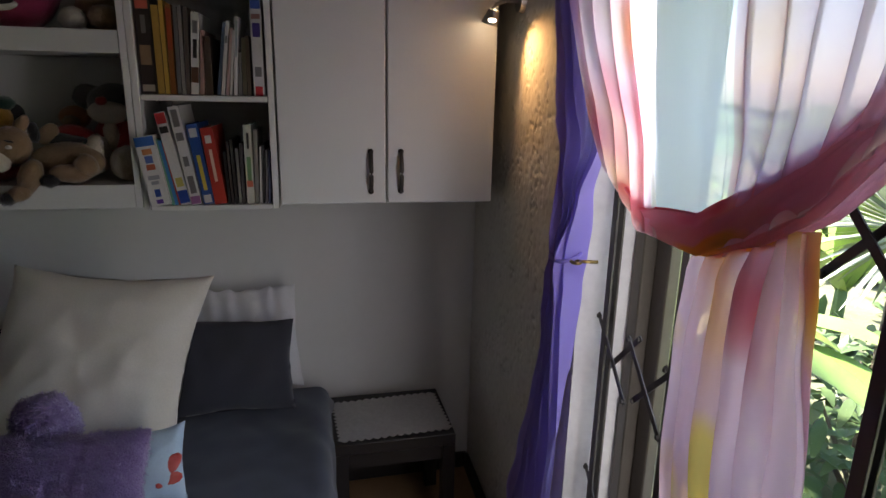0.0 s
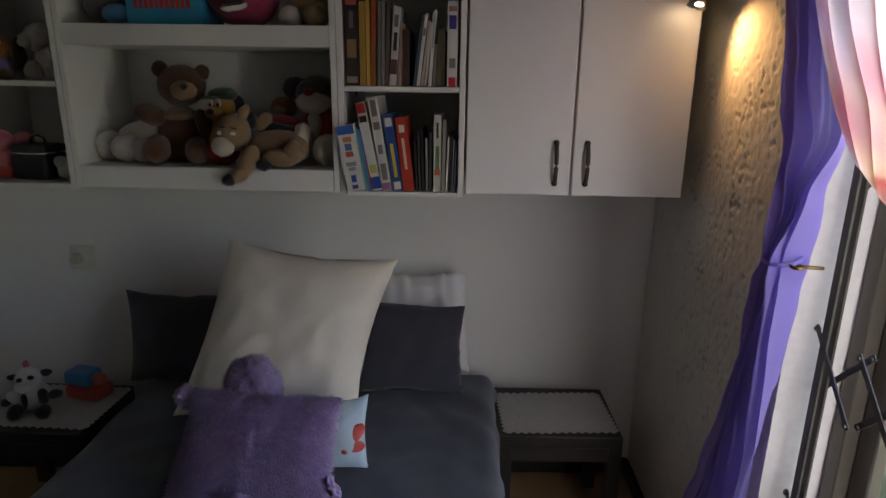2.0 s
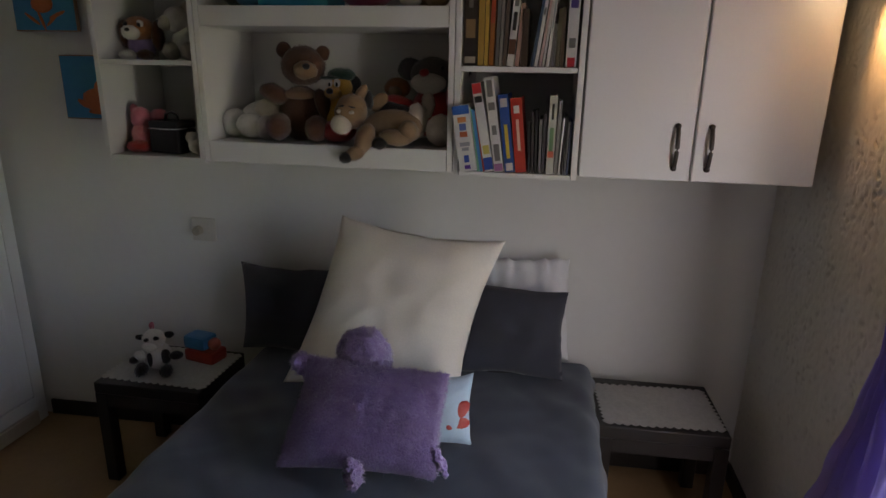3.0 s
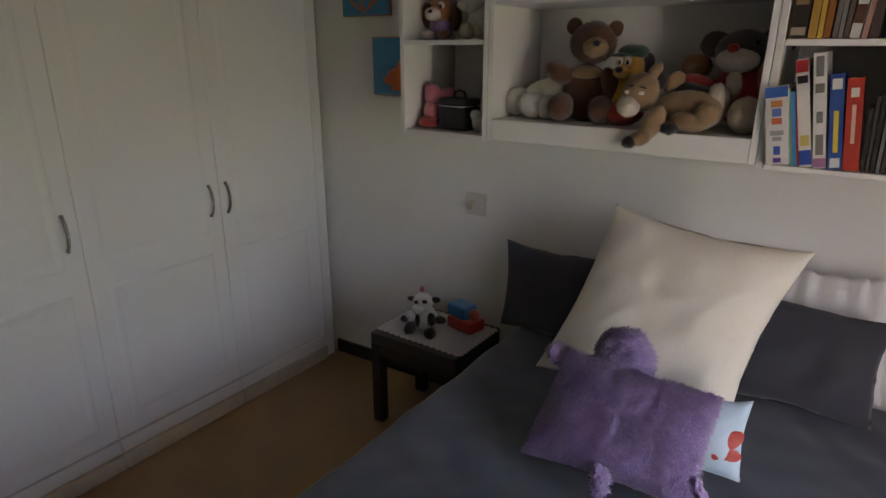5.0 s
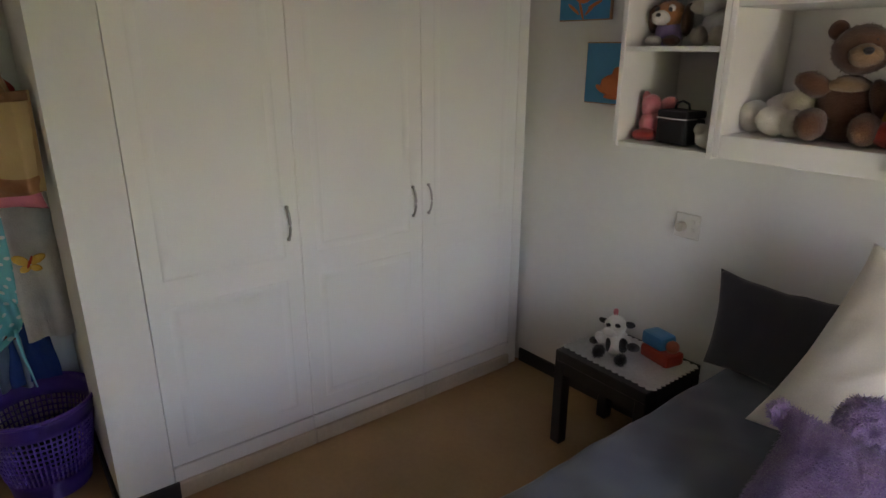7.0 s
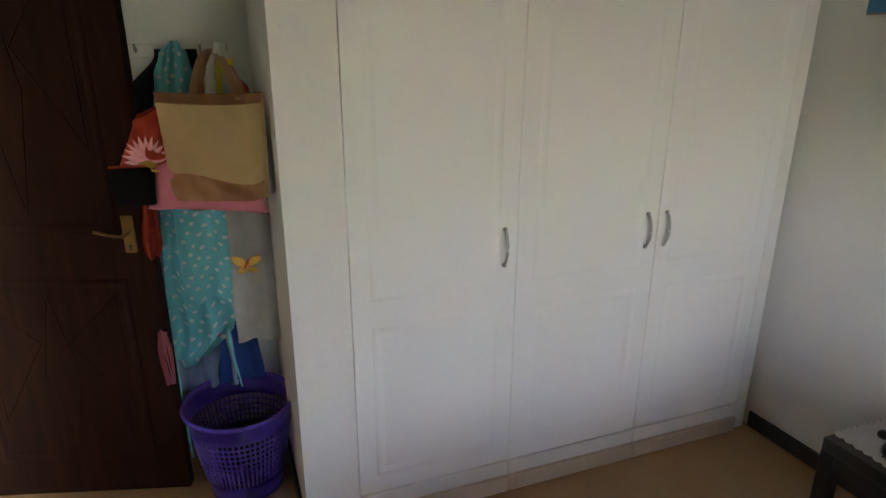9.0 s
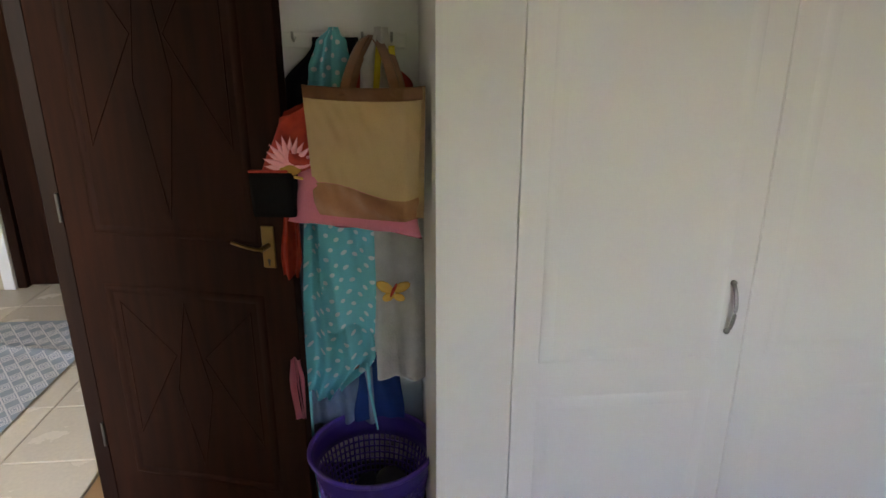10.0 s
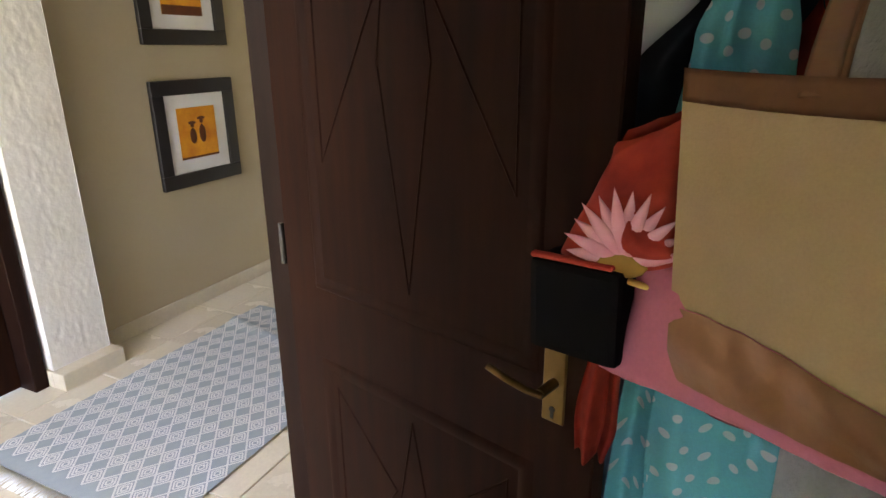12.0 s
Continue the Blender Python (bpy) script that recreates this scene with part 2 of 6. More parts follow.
def pillow_mesh(w, h, d, n=26, pinch=0.08, wrinkle=0.01, seed=0, lump=0.0, gather=0.0):
    """A filled case: width w, height h, depth d at the middle; corners drawn out; a thin seam."""
    bm = bmesh.new()
    for side in (1, -1):
        def f(u, v, side=side):
            a, c = 2 * u - 1, 2 * v - 1
            pull = 1 - pinch * ((1 - a * a) * abs(c) ** 3) 
            pull2 = 1 - pinch * ((1 - c * c) * abs(a) ** 3)
            x, z = a * w / 2 * pull2, c * h / 2 * pull
            full = max(0, (1 - abs(a) ** 2.6)) ** 0.55 * max(0, (1 - abs(c) ** 2.6)) ** 0.55
            y = -side * (d / 2 * full + 0.002)
            k = noise.noise(Vector((x * 5 + seed, z * 5, side))) * wrinkle * 1.2 - abs(noise.noise(Vector((x * 6 + z * 4 + seed, z * 11 - x * 5, side + 2)))) ** 0.5 * wrinkle * 0.9 + noise.noise(Vector((x * 14 + seed, z * 9, side + 4))) * wrinkle
            if gather:
                k += gather * math.sin(x * 95 + 3 * noise.noise(Vector((x * 9, z * 6, seed)))) * max(0, c)
            if lump:
                k += (noise.noise(Vector((x * 80 + seed, z * 80, side))) + 0.6 * noise.noise(Vector((x * 33 + seed, z * 33, side)))) * lump
            return (x + k * 0.3, y - side * k * full, z + k * 0.4)
        sheet(n, n, f, bm)
    bmesh.ops.remove_doubles(bm, verts=bm.verts, dist=0.0045)
    return bm


def bow(name, length, out, r, m, material, parent):
    """A bow pull along z, standing off a face in the direction -y of m."""
    pts = [(0, -out * math.sin(math.pi * k / 12) ** 0.6, (k / 12 - 0.5) * length) for k in range(13)]
    b = tube(pts, r, 8, None, 0.6)
    for s in (-1, 1):
        cyl(b, (0, 0, s * length / 2 * 0.98), (0, -0.006, s * length / 2 * 0.98), r * 1.3)
    bmesh.ops.transform(b, matrix=m, verts=b.verts)
    return part(name, b, material, parent, smooth=True)


def ring_frame(bm, u0, u1, v0, v1, w, h, place):
    """A mitred raised moulding round a rectangle; place(u, v, out) gives the point."""
    prof = [(w * k / 8, h * math.sin(math.pi * (k / 8) ** 0.8)) for k in range(9)]
    loops = []
    for o, out in prof:
        loops.append([bm.verts.new(place(u, v, out)) for u, v in ((u0 + o, v0 + o), (u1 - o, v0 + o), (u1 - o, v1 - o), (u0 + o, v1 - o))])
    for a, b in zip(loops, loops[1:]):
        for k in range(4):
            bm.faces.new((a[k], a[(k + 1) % 4], b[(k + 1) % 4], b[k])).smooth = True
    return bm


# ---- the plan ----
XW, XE, YB, YS, H = -0.70, 3.03, 0.07, -2.99, 2.5     # west, east, back, south, height
T = 0.14
DOOR_X0, DOOR_X1, DOOR_H = -0.63, 0.16, 2.06           # doorway in the south wall
WIN_Y0, WIN_Y1, WIN_H = -2.16, -0.895, 2.1              # glass door in the east wall
HALL_Y = -4.99

# ---- structure ----
solid("floor", box(XW - T, XE + T, YS - T, YB + T, -0.12, 0), FLOOR, "tan brown smooth floor of the bedroom", "floor", "structure")
solid("ceiling", box(XW - T, XE + T, YS - T, YB + T, H, H + 0.1), CEIL, "plain white bedroom ceiling", "ceiling", "structure")


def wall_y(x):
    """The back wall is a little out of square."""
    return 0.045 + 0.042 * x


def shear(bm):
    """Skews what was built against y = 0 on to the back wall."""
    for v in bm.verts:
        v.co.y += wall_y(v.co.x)
    return bm


solid("wall_north", shear(box(XW - T, XE + T, 0, T, 0, H)), WALL, "off-white painted plaster wall behind the bed", "wall", "structure")
solid("wall_west", box(XW - T, XW, YS - 0.001, 0.01, 0, H), WALL, "off-white painted wall behind the wardrobe", "wall", "structure")
b = bmesh.new()
box(DOOR_X1 + 0.055, XE, YS - T, YS, 0, H, bm=b)
box(XW, DOOR_X1 + 0.055, YS - T, YS, DOOR_H, H, bm=b)
solid("wall_south", b, WALL, "off-white painted wall with the doorway", "wall", "structure")


def rough(y, z):
    """Pits and ridges of trowelled plaster, in metres."""
    p = Vector((y * 30, z * 26, 3.1))
    ridge = abs(noise.noise(p)) + 0.6 * abs(noise.noise(p * 2.1))
    pit = max(0, noise.noise(Vector((y * 62, z * 70, 9.7))) - 0.18) * max(0, noise.noise(Vector((y * 9, z * 9, 4.0))) + 0.45)
    return -0.0022 * ridge - 0.020 * pit + 0.003 * noise.noise(p * 0.25)


YE = wall_y(XE) + 0.004
EDGE = WIN_Y1 + 0.05                                   # the reveal splays out to this corner
b = sheet(200, 420, lambda u, v: (XE + 0.004 + rough(EDGE + u * (YE - EDGE), v * H) * -1.0, EDGE + u * (YE - EDGE), v * H))
box(XE + 0.03, XE + T, EDGE + 0.006, YE, 0, H, bm=b)
# unseen stretch of wall, put in to narrow the door and cut its daylight
box(XE, XE + T, YS - T, WIN_Y0, 0, H, bm=b)
box(XE + 0.001, XE + T, WIN_Y0, EDGE - 0.002, WIN_H, H, bm=b)
solid("wall_east", b, PLASTER, "cream rough-trowelled plaster wall beside the glass door", "wall", "structure")
b = sheet(14, 210, lambda u, v: (XE + 0.006 + u * 0.127, EDGE + (WIN_Y1 - 0.004 - EDGE) * u + rough(u * 0.1 + 4, v * WIN_H) * 0.6, v * WIN_H))
solid("trim_reveal", b, mat("reveal_paint", (0.78, 0.77, 0.74), 0.7, grain=50, bump=0.3), "white rough plaster reveal of the glass door", "reveal", "structure")
# the nib beside the wardrobe, and the strip between wardrobe and back wall
b = sheet(12, 125, lambda u, v: (0.004 - rough(-1.893 + u * 0.178, v * H) * -0.35, -1.893 + u * 0.178, v * H))
box(XW, 0.002, -1.893, -1.716, 0, H, bm=b)
solid("wall_nib", b, WALL, "white plastered wall nib beside the wardrobe", "wall", "structure")
solid("trim_filler", box(XW, -0.004, -0.045, 0.012, 0, H), WALL, "white strip between wardrobe and back wall", "trim", "structure")
b = bmesh.new()
shear(box(0.0, XE, -0.014, 0, 0, 0.075, 0.004, b))
solid("baseboard_north", b, SKIRT, "black skirting board along the back wall", "skirting", "structure")
solid("baseboard_east", box(XE - 0.012, XE + 0.004, EDGE + 0.005, wall_y(XE) - 0.016, 0, 0.075, 0.004), SKIRT, "black skirting board along the plaster wall", "skirting", "structure")
b = box(0.004, 0.016, -1.905, -1.70, 0, 0.075, 0.003)
box(XW + 0.012, 0.016, -1.905, -1.893, 0, 0.075, 0.003, b)
solid("baseboard_nib", b, SKIRT, "black skirting round the wall nib", "skirting", "structure")
solid("baseboard_west", box(XW, XW + 0.012, YS, -1.912, 0, 0.075, 0.003), SKIRT, "black skirting board behind the clothes", "skirting", "structure")
solid("baseboard_south", box(DOOR_X1 + 0.1, XE, YS, YS + 0.012, 0, 0.075, 0.003), SKIRT, "black skirting board beside the doorway", "skirting", "structure")

# ---- wardrobe, three doors ----
W = thing("wardrobe", pose(0, 0, 0), "white built-in wardrobe with three tall panelled doors", "wardrobe")
EDGES = (-1.714, -1.153, -0.590, -0.048)
b = bmesh.new()
for y in EDGES:
    box(XW + 0.01, -0.024, y - 0.009 if y > -1.7 else y + 0.001, y + 0.009 if y < -0.1 else y - 0.001, 0.0, H - 0.01, bm=b)
part("carcass", b, WHITE_D, W)
for y0, y1 in zip(EDGES, EDGES[1:]):
    d = part("door", box(-0.021, 0.0, y0 + 0.0016, y1 - 0.0016, 0.135, H - 0.02, 0.002), WHITE, W)
    for z0, z1 in ((0.20, 0.755), (0.845, 2.36)):
        b = bmesh.new()
        ring_frame(b, y0 + 0.062, y1 - 0.062, z0, z1, 0.036, 0.0042, lambda u, v, o: (o - 0.0005, u, v))
        part("panel_moulding", b, WHITE, d)
    b = box(-0.03, 0.004, y0 + 0.001, y1 - 0.001, 0.07, 0.130, 0.003)
    part("plinth", b, WHITE_D, W)
    b = box(-0.03, 0.014, y0 + 0.001, y1 - 0.001, 0.0, 0.067, 0.004)
    part("kickboard", b, mat("beige_kickboard", (0.55, 0.47, 0.36), 0.5, grain=60), W)
# fillers added in the door gaps so their shade does not go black
for y in EDGES[1:3]:
    part("gap_filler", box(-0.0215, -0.0035, y - 0.0013, y + 0.0013, 0.137, H - 0.022), WHITE_D, W)
for y in (-1.200, -0.637, -0.556):
    bow("handle", 0.125, 0.026, 0.0055, pose(0, y, 0.975, 0, 0, 90), STEEL, W)

# ---- wall units over the bed ----
YF = -0.27


def shelf_unit(name, label, x0, x1, boards, top, back=True, lip=()):
    c = thing(name, pose(0, 0, 0), label, "shelf")
    for x in (x0, x1 - 0.018):
        part("side_panel", box(x, x + 0.018, YF, wall_y(x) - 0.002, boards[0][0], top, 0.0015), WHITE_D, c)
    for z0, z1 in boards:
        part("shelf_board", box(x0 + 0.019, x1 - 0.019, YF + 0.002, wall_y(x0) - 0.016, z0, z1, 0.0015), WHITE_D, c)
    for z0, z1 in lip:
        part("lip", box(x0 + 0.019, x1 - 0.019, YF - 0.002, YF + 0.0015, z0, z1, 0.001), WHITE_D, c)
    if back:
        part("back_panel", box(x0 + 0.019, x1 - 0.019, wall_y(x0) - 0.014, wall_y(x0) - 0.002, boards[0][0], top), WHITE_D, c)
    return c


shelf_unit("cube_shelf", "white open cube shelf with small toys", 0.715, 1.085, ((1.268, 1.284), (1.582, 1.598), (1.90, 1.916)), 2.24)
shelf_unit("toy_shelf", "wide white shelf with thick boards and soft toys", 1.087, 1.925, ((1.275, 1.343), (1.704, 1.764), (2.12, 2.18)), 2.24)
shelf_unit("bookcase", "white wall bookcase packed with books", 1.927, 2.308, ((1.266, 1.280), (1.580, 1.596), (1.93, 1.946)), 2.24)
C = thing("wall_cupboard", pose(0, 0, 0), "white two-door wall cupboard with dark bow handles", "cupboard")
part("body", box(2.312, 2.972, YF + 0.021, wall_y(2.312) - 0.002, 1.279, 2.24, 0.002), WHITE_D, C)
for x0, x1 in ((2.312, 2.632), (2.636, 2.972)):
    part("door", box(x0 + 0.002, x1 - 0.001, YF, YF + 0.019, 1.279, 2.24, 0.003), WHITE, C)
for x in (2.585, 2.678):
    bow("handle", 0.125, 0.024, 0.0065, pose(x, YF, 1.378), DARKMETAL, C)

# ---- bed ----
BX0, BX1, BY0, BY1, BZ = 1.115, 2.440, -1.84, 0.045, 0.50
Bd = thing("double_bed", pose(0, 0, 0), "double bed made up with a slate blue-grey cover", "bed")
part("base", box(BX0 + 0.05, BX1 - 0.05, BY0 + 0.05, BY1, 0.05, 0.26, 0.01), DARKCOTTON, Bd)
for x in (BX0 + 0.1, BX1 - 0.1):
    for y in (BY0 + 0.12, BY1 - 0.1):
        part("foot", cyl(bmesh.new(), (x, y, 0), (x, y, 0.06), 0.025), SKIRT, Bd)
part("mattress", box(BX0 + 0.02, BX1 - 0.02, BY0 + 0.02, BY1, 0.262, BZ - 0.02, 0.04, None, 3), WHITECOTTON, Bd)


def cover(u, v):
    """A cover over the bed that hangs down its two sides and foot."""
    wx, wy = BX1 - BX0, BY1 - BY0
    hang, rad = 0.36, 0.055
    s = (u - 0.5) * (wx + 2 * hang)
    k = (v * (wy + hang)) - hang
    x, z = s, 0.0
    if abs(s) > wx / 2 - rad:
        o = abs(s) - (wx / 2 - rad)
        a = min(o / rad, math.pi / 2)
        x = math.copysign(wx / 2 - rad + rad * math.sin(a), s)
        z -= rad * (1 - math.cos(a)) + max(0, o - rad * math.pi / 2)
    y = k
    if k < rad:
        o = rad - k
        a = min(o / rad, math.pi / 2)
        y = rad - rad * math.sin(a)
        z = min(z, -(rad * (1 - math.cos(a)) + max(0, o - rad * math.pi / 2)))
    p = Vector((x * 3, y * 3, z * 3))
    w = 0.012 * noise.noise(p) + 0.006 * noise.noise(p * 3.1) + 0.006 * noise.noise(Vector((x * 14 + y * 9, y * 5, z * 4))) + 0.005 * abs(noise.noise(Vector((x * 9 - y * 6, y * 8, 3.0))))
    top = z > -0.05
    return ((BX0 + BX1) / 2 + x + (0 if top else math.copysign(abs(w) + 0.01 * math.sin(y * 21), s)), BY0 + y - (0 if k > 0 else abs(w)), max(0.09, BZ + z + (w if top else 0)))


part("bed_cover", sheet(110, 120, cover), DUVET, Bd, "slate blue-grey cotton cover, slightly creased")


def propped(name, label, bl, br, tr, tl, d, material, category="pillow", **kw):
    """A filled case whose four corners lie at the given places."""
    bl, br, tr, tl = (Vector(p) for p in (bl, br, tr, tl))
    w, h = (br - bl + tr - tl).length / 2, (tl - bl + tr - br).length / 2
    n = (br - bl).cross(tl - bl).normalized()
    bm = pillow_mesh(w, h, d, **kw)
    c = (bl + br + tr + tl) / 4
    for v in bm.verts:
        u, k = v.co.x / w + 0.5, v.co.z / h + 0.5
        v.co = (bl * (1 - u) + br * u) * (1 - k) + (tl * (1 - u) + tr * u) * k - n * v.co.y - c
    ob = solid(name, bm, material, label, category, smooth=True)
    ob.matrix_basis = Matrix.Translation(c)
    return ob


propped("pillow", "charcoal square pillow propped against the wall", (1.09, -0.13, 0.525), (1.50, -0.14, 0.525), (1.46, 0.0, 0.83), (1.035, 0.005, 0.835), 0.12, DARKCOTTON, seed=3)
propped("pillow", "white gathered pillow standing behind the charcoal one", (1.95, 0.02, 0.525), (2.35, 0.02, 0.525), (2.33, 0.06, 0.925), (1.95, 0.06, 0.915), 0.10, WHITECOTTON, seed=8, wrinkle=0.014, n=60, gather=0.010)
propped("pillow", "charcoal square pillow leaning on a white pillow", (1.92, -0.17, 0.53), (2.325, -0.15, 0.53), (2.325, -0.07, 0.835), (1.90, -0.07, 0.86), 0.12, DARKCOTTON, seed=5, wrinkle=0.014)
propped("continental_pillow", "large cream square pillow leaning on the others", (1.375, -0.39, 0.545), (1.985, -0.43, 0.545), (2.105, -0.26, 1.06), (1.545, -0.22, 1.105), 0.19, CREAM, seed=12, wrinkle=0.008, n=60, pinch=0.10)

# ---- side tables ----


def side_table(m, label):
    t = thing("side_table", m, label, "side table", "black side tables by the bed")
    part("tabletop", box(0, 0.43, 0, 0.35, 0.385, 0.43, 0.003), BLACKWOOD, t)
    for x in (0, 0.383):
        for y in (0, 0.303):
            part("leg", box(x, x + 0.047, y, y + 0.047, 0, 0.384, 0.002), BLACKWOOD, t)
    b = bmesh.new()
    for x in (0.006, 0.406):
        box(x, x + 0.018, 0.048, 0.302, 0.33, 0.384, bm=b)
    for y in (0.006, 0.326):
        box(0.048, 0.382, y, y + 0.018, 0.33, 0.384, bm=b)
    part("apron", b, BLACKWOOD, t)
    return t


side_table(pose(0.585, -0.345, 0), "small square black wooden side table with toys")
side_table(pose(2.452, -0.262, 0, 0, 0, 1.5), "small square black wooden side table with lace cloth")

# ---- open door and doorway ----
D = thing("room_door", Matrix.Translation((-0.622, -2.985, 0)) @ pose(0, 0, 0, 0, 0, math.degrees(math.atan2(0.704, 0.206))), "dark mahogany door with carved panels, standing open", "door")
DL = 0.742
part("leaf", box(0, DL, 0, 0.042, 0.012, 2.03, 0.003), DARKDOOR, D)


def groove_line(bm, pts, w=0.006, h=0.002):
    """A thin raised bead on the door's face through points (along, up)."""
    for (a, c), (e, g) in zip(pts, pts[1:]):
        d = Vector((e - a, g - c)).normalized() * (w / 2)
        n = (-d.y, d.x)
        vs = [bm.verts.new((a + s * n[0] - d.x, y, c + s * n[1] - d.y)) for s, y in ((-1, 0.0005), (0, -h), (1, 0.0005))]
        we = [bm.verts.new((e + s * n[0] + d.x, y, g + s * n[1] + d.y)) for s, y in ((-1, 0.0005), (0, -h), (1, 0.0005))]
        for k in (0, 1):
            bm.faces.new((vs[k], vs[k + 1], we[k + 1], we[k]))


for z0, z1 in ((0.16, 0.86), (1.02, 1.92)):
    b = bmesh.new()
    ring_frame(b, 0.10, DL - 0.10, z0, z1, 0.03, 0.006, lambda u, v, o: (u, 0.0005 - o, v))
    part("panel_moulding", b, DARKDOOR, D)
    b = bmesh.new()
    zm, c = (z0 + z1) / 2, DL / 2
    groove_line(b, ((0.15, z1 - 0.06), (c - 0.05, zm + 0.12), (0.15, zm - 0.18), (0.15, z1 - 0.06)))
    groove_line(b, ((DL - 0.15, z1 - 0.06), (c + 0.05, zm + 0.12), (DL - 0.15, zm - 0.18), (DL - 0.15, z1 - 0.06)))
    groove_line(b, ((c, z1 - 0.05), (c + 0.06, zm), (c, z0 + 0.06), (c - 0.06, zm), (c, z1 - 0.05)))
    part("carving", b, DARKDOOR, D)
p = part("handle_plate", box(DL - 0.088, DL - 0.050, -0.006, 0.0, 0.952, 1.077, 0.002), BRASS, D, "aged brass lock plate")
b = cyl(bmesh.new(), (DL - 0.068, -0.006, 1.020), (DL - 0.068, -0.046, 1.020), 0.008)
tube([(DL - 0.062, -0.046, 1.019), (DL - 0.085, -0.052, 1.022), (DL - 0.12, -0.056, 1.030), (DL - 0.152, -0.058, 1.040)], 0.0066, 8, b, 0.7)
part("lever", b, BRASS, p)
b = cyl(bmesh.new(), (DL - 0.069, -0.0065, 0.975), (DL - 0.069, -0.0075, 0.975), 0.005)
box(DL - 0.0715, DL - 0.0665, -0.0075, -0.0062, 0.960, 0.975, bm=b)
part("keyhole", b, SKIRT, p)
b = box(DL - 0.002, DL + 0.001, 0.010, 0.032, 0.94, 1.09, 0.0005)
part("latch_plate", b, BRASS, D)
for z in (0.25, 1.05, 1.8):
    part("hinge", cyl(bmesh.new(), (-0.006, -0.002, z), (-0.006, -0.002, z + 0.09), 0.006), DARKMETAL, D)
F = thing("door_frame", pose(0, 0, 0), "dark stained wooden door frame of the doorway", "door frame")
F["kind"] = "structure"
for x, xx in ((XW, DOOR_X0), (DOOR_X1, DOOR_X1 + 0.055)):
    part("jamb", box(x, xx, YS - 0.052 if x < 0 else YS - T - 0.012, YS + 0.004, 0, DOOR_H, 0.004), DARKFRAME, F)
part("head", box(DOOR_X0 + 0.001, DOOR_X1 - 0.001, YS - T - 0.012, YS + 0.004, DOOR_H - 0.045, DOOR_H, 0.004), DARKFRAME, F)

# ---- corridor beyond the doorway ----
HX0, HX1, HN = -3.3, 1.95, YS - T
solid("corridor_slab", box(HX0, HX1, HALL_Y - 0.9, HN + 0.0, -0.12, -0.012), GROUT, "dark grout bed of the corridor floor", "floor", "structure")
solid("corridor_ceiling", box(HX0 - 0.1, HX1 + 0.1, HALL_Y - 0.9, YS + 0.001, H + 0.004, H + 0.12), CEIL, "plain white corridor ceiling", "ceiling", "structure")
solid("corridor_wall_south", box(HX0, -1.42, HALL_Y - T, HALL_Y, 0, H), CREAM_WALL, "warm beige painted corridor wall with pictures", "wall", "structure")
solid("corridor_wall_end", box(HX0 - 0.1, HX0, HALL_Y - 0.9, HN, 0, H), CREAM_WALL, "warm beige end wall of the corridor", "wall", "structure")
solid("corridor_wall_north", box(HX0, XW - 0.001, YS - 0.044, YS - 0.002, -0.1, H + 0.003), CREAM_WALL, "warm beige corridor wall", "wall", "structure")
b = sheet(30, 160, lambda u, v: (-1.42 + u * 0.29, HALL_Y + 0.14 - rough(u * 0.3 + 9, v * H) * -0.7, v * H))
sheet(14, 160, lambda u, v: (-1.42 - rough(u * 0.12 + 2, v * H) * -0.3, HALL_Y + u * 0.14, v * H), b)
sheet(14, 160, lambda u, v: (-1.13 + rough(u * 0.12 + 6, v * H) * 0.3, HALL_Y + 0.14 - u * 0.5, v * H), b)
solid("corridor_pier", b, PLASTER, "pale rough-plastered pier between picture wall and door", "wall", "structure")
b = box(HX0, -1.432, HALL_Y, HALL_Y + 0.012, 0, 0.085, 0.003)
box(-1.432, -1.118, HALL_Y + 0.14, HALL_Y + 0.222, 0, 0.085, 0.003, b)
box(-1.432, -1.42, HALL_Y + 0.012, HALL_Y + 0.14, 0, 0.085, 0.002, b)
box(-1.13, -1.118, HALL_Y - 0.17, HALL_Y + 0.14, 0, 0.085, 0.002, b)
solid("corridor_baseboard", b, mat("cream_skirting", (0.62, 0.55, 0.42), 0.4, grain=50), "cream tile skirting along the corridor wall", "skirting", "structure")
b = box(-0.245, HX1, HALL_Y - 0.10, HALL_Y + 0.04, 0, H)
box(-1.118, -0.247, HALL_Y - 0.10, HALL_Y + 0.04, 2.085, H, bm=b)
solid("corridor_wall_door", b, CREAM_WALL, "beige wall round the far door", "wall", "structure")
EX = -2.82
b = box(EX - 0.1, EX, HALL_Y, -4.63, 0, H)
box(EX - 0.1, EX, -4.63, YS - 0.046, 2.1, H, bm=b)
solid("corridor_wall_west", b, CREAM_WALL, "warm beige wall round the far doorway", "wall", "structure")
solid("trim_doorway", box(EX - 0.1, EX + 0.004, -4.63, -4.555, 0, 2.1, 0.004), WHITE_D, "white painted edge of the far doorway", "trim", "structure")
ED = thing("end_door", pose(0, 0, 0), "dark brown door and frame at the corridor end", "door")
part("frame", box(EX - 0.10, EX - 0.02, -4.553, -4.49, 0, 2.098, 0.004), DARKFRAME, ED)
part("leaf", box(EX - 0.098, EX - 0.058, -4.488, YS - 0.05, 0.012, 2.09, 0.003), DARKDOOR, ED)
FD = thing("far_door", pose(0, 0, 0), "dark reddish wooden door, shut, across the corridor", "door")
part("leaf", box(-1.05, -0.25, HALL_Y - 0.03, HALL_Y + 0.008, 0.012, 2.03, 0.003), DARKDOOR, FD)
part("frame", box(-1.116, -1.052, HALL_Y - 0.06, HALL_Y + 0.105, 0, 2.08, 0.004), DARKFRAME, FD)
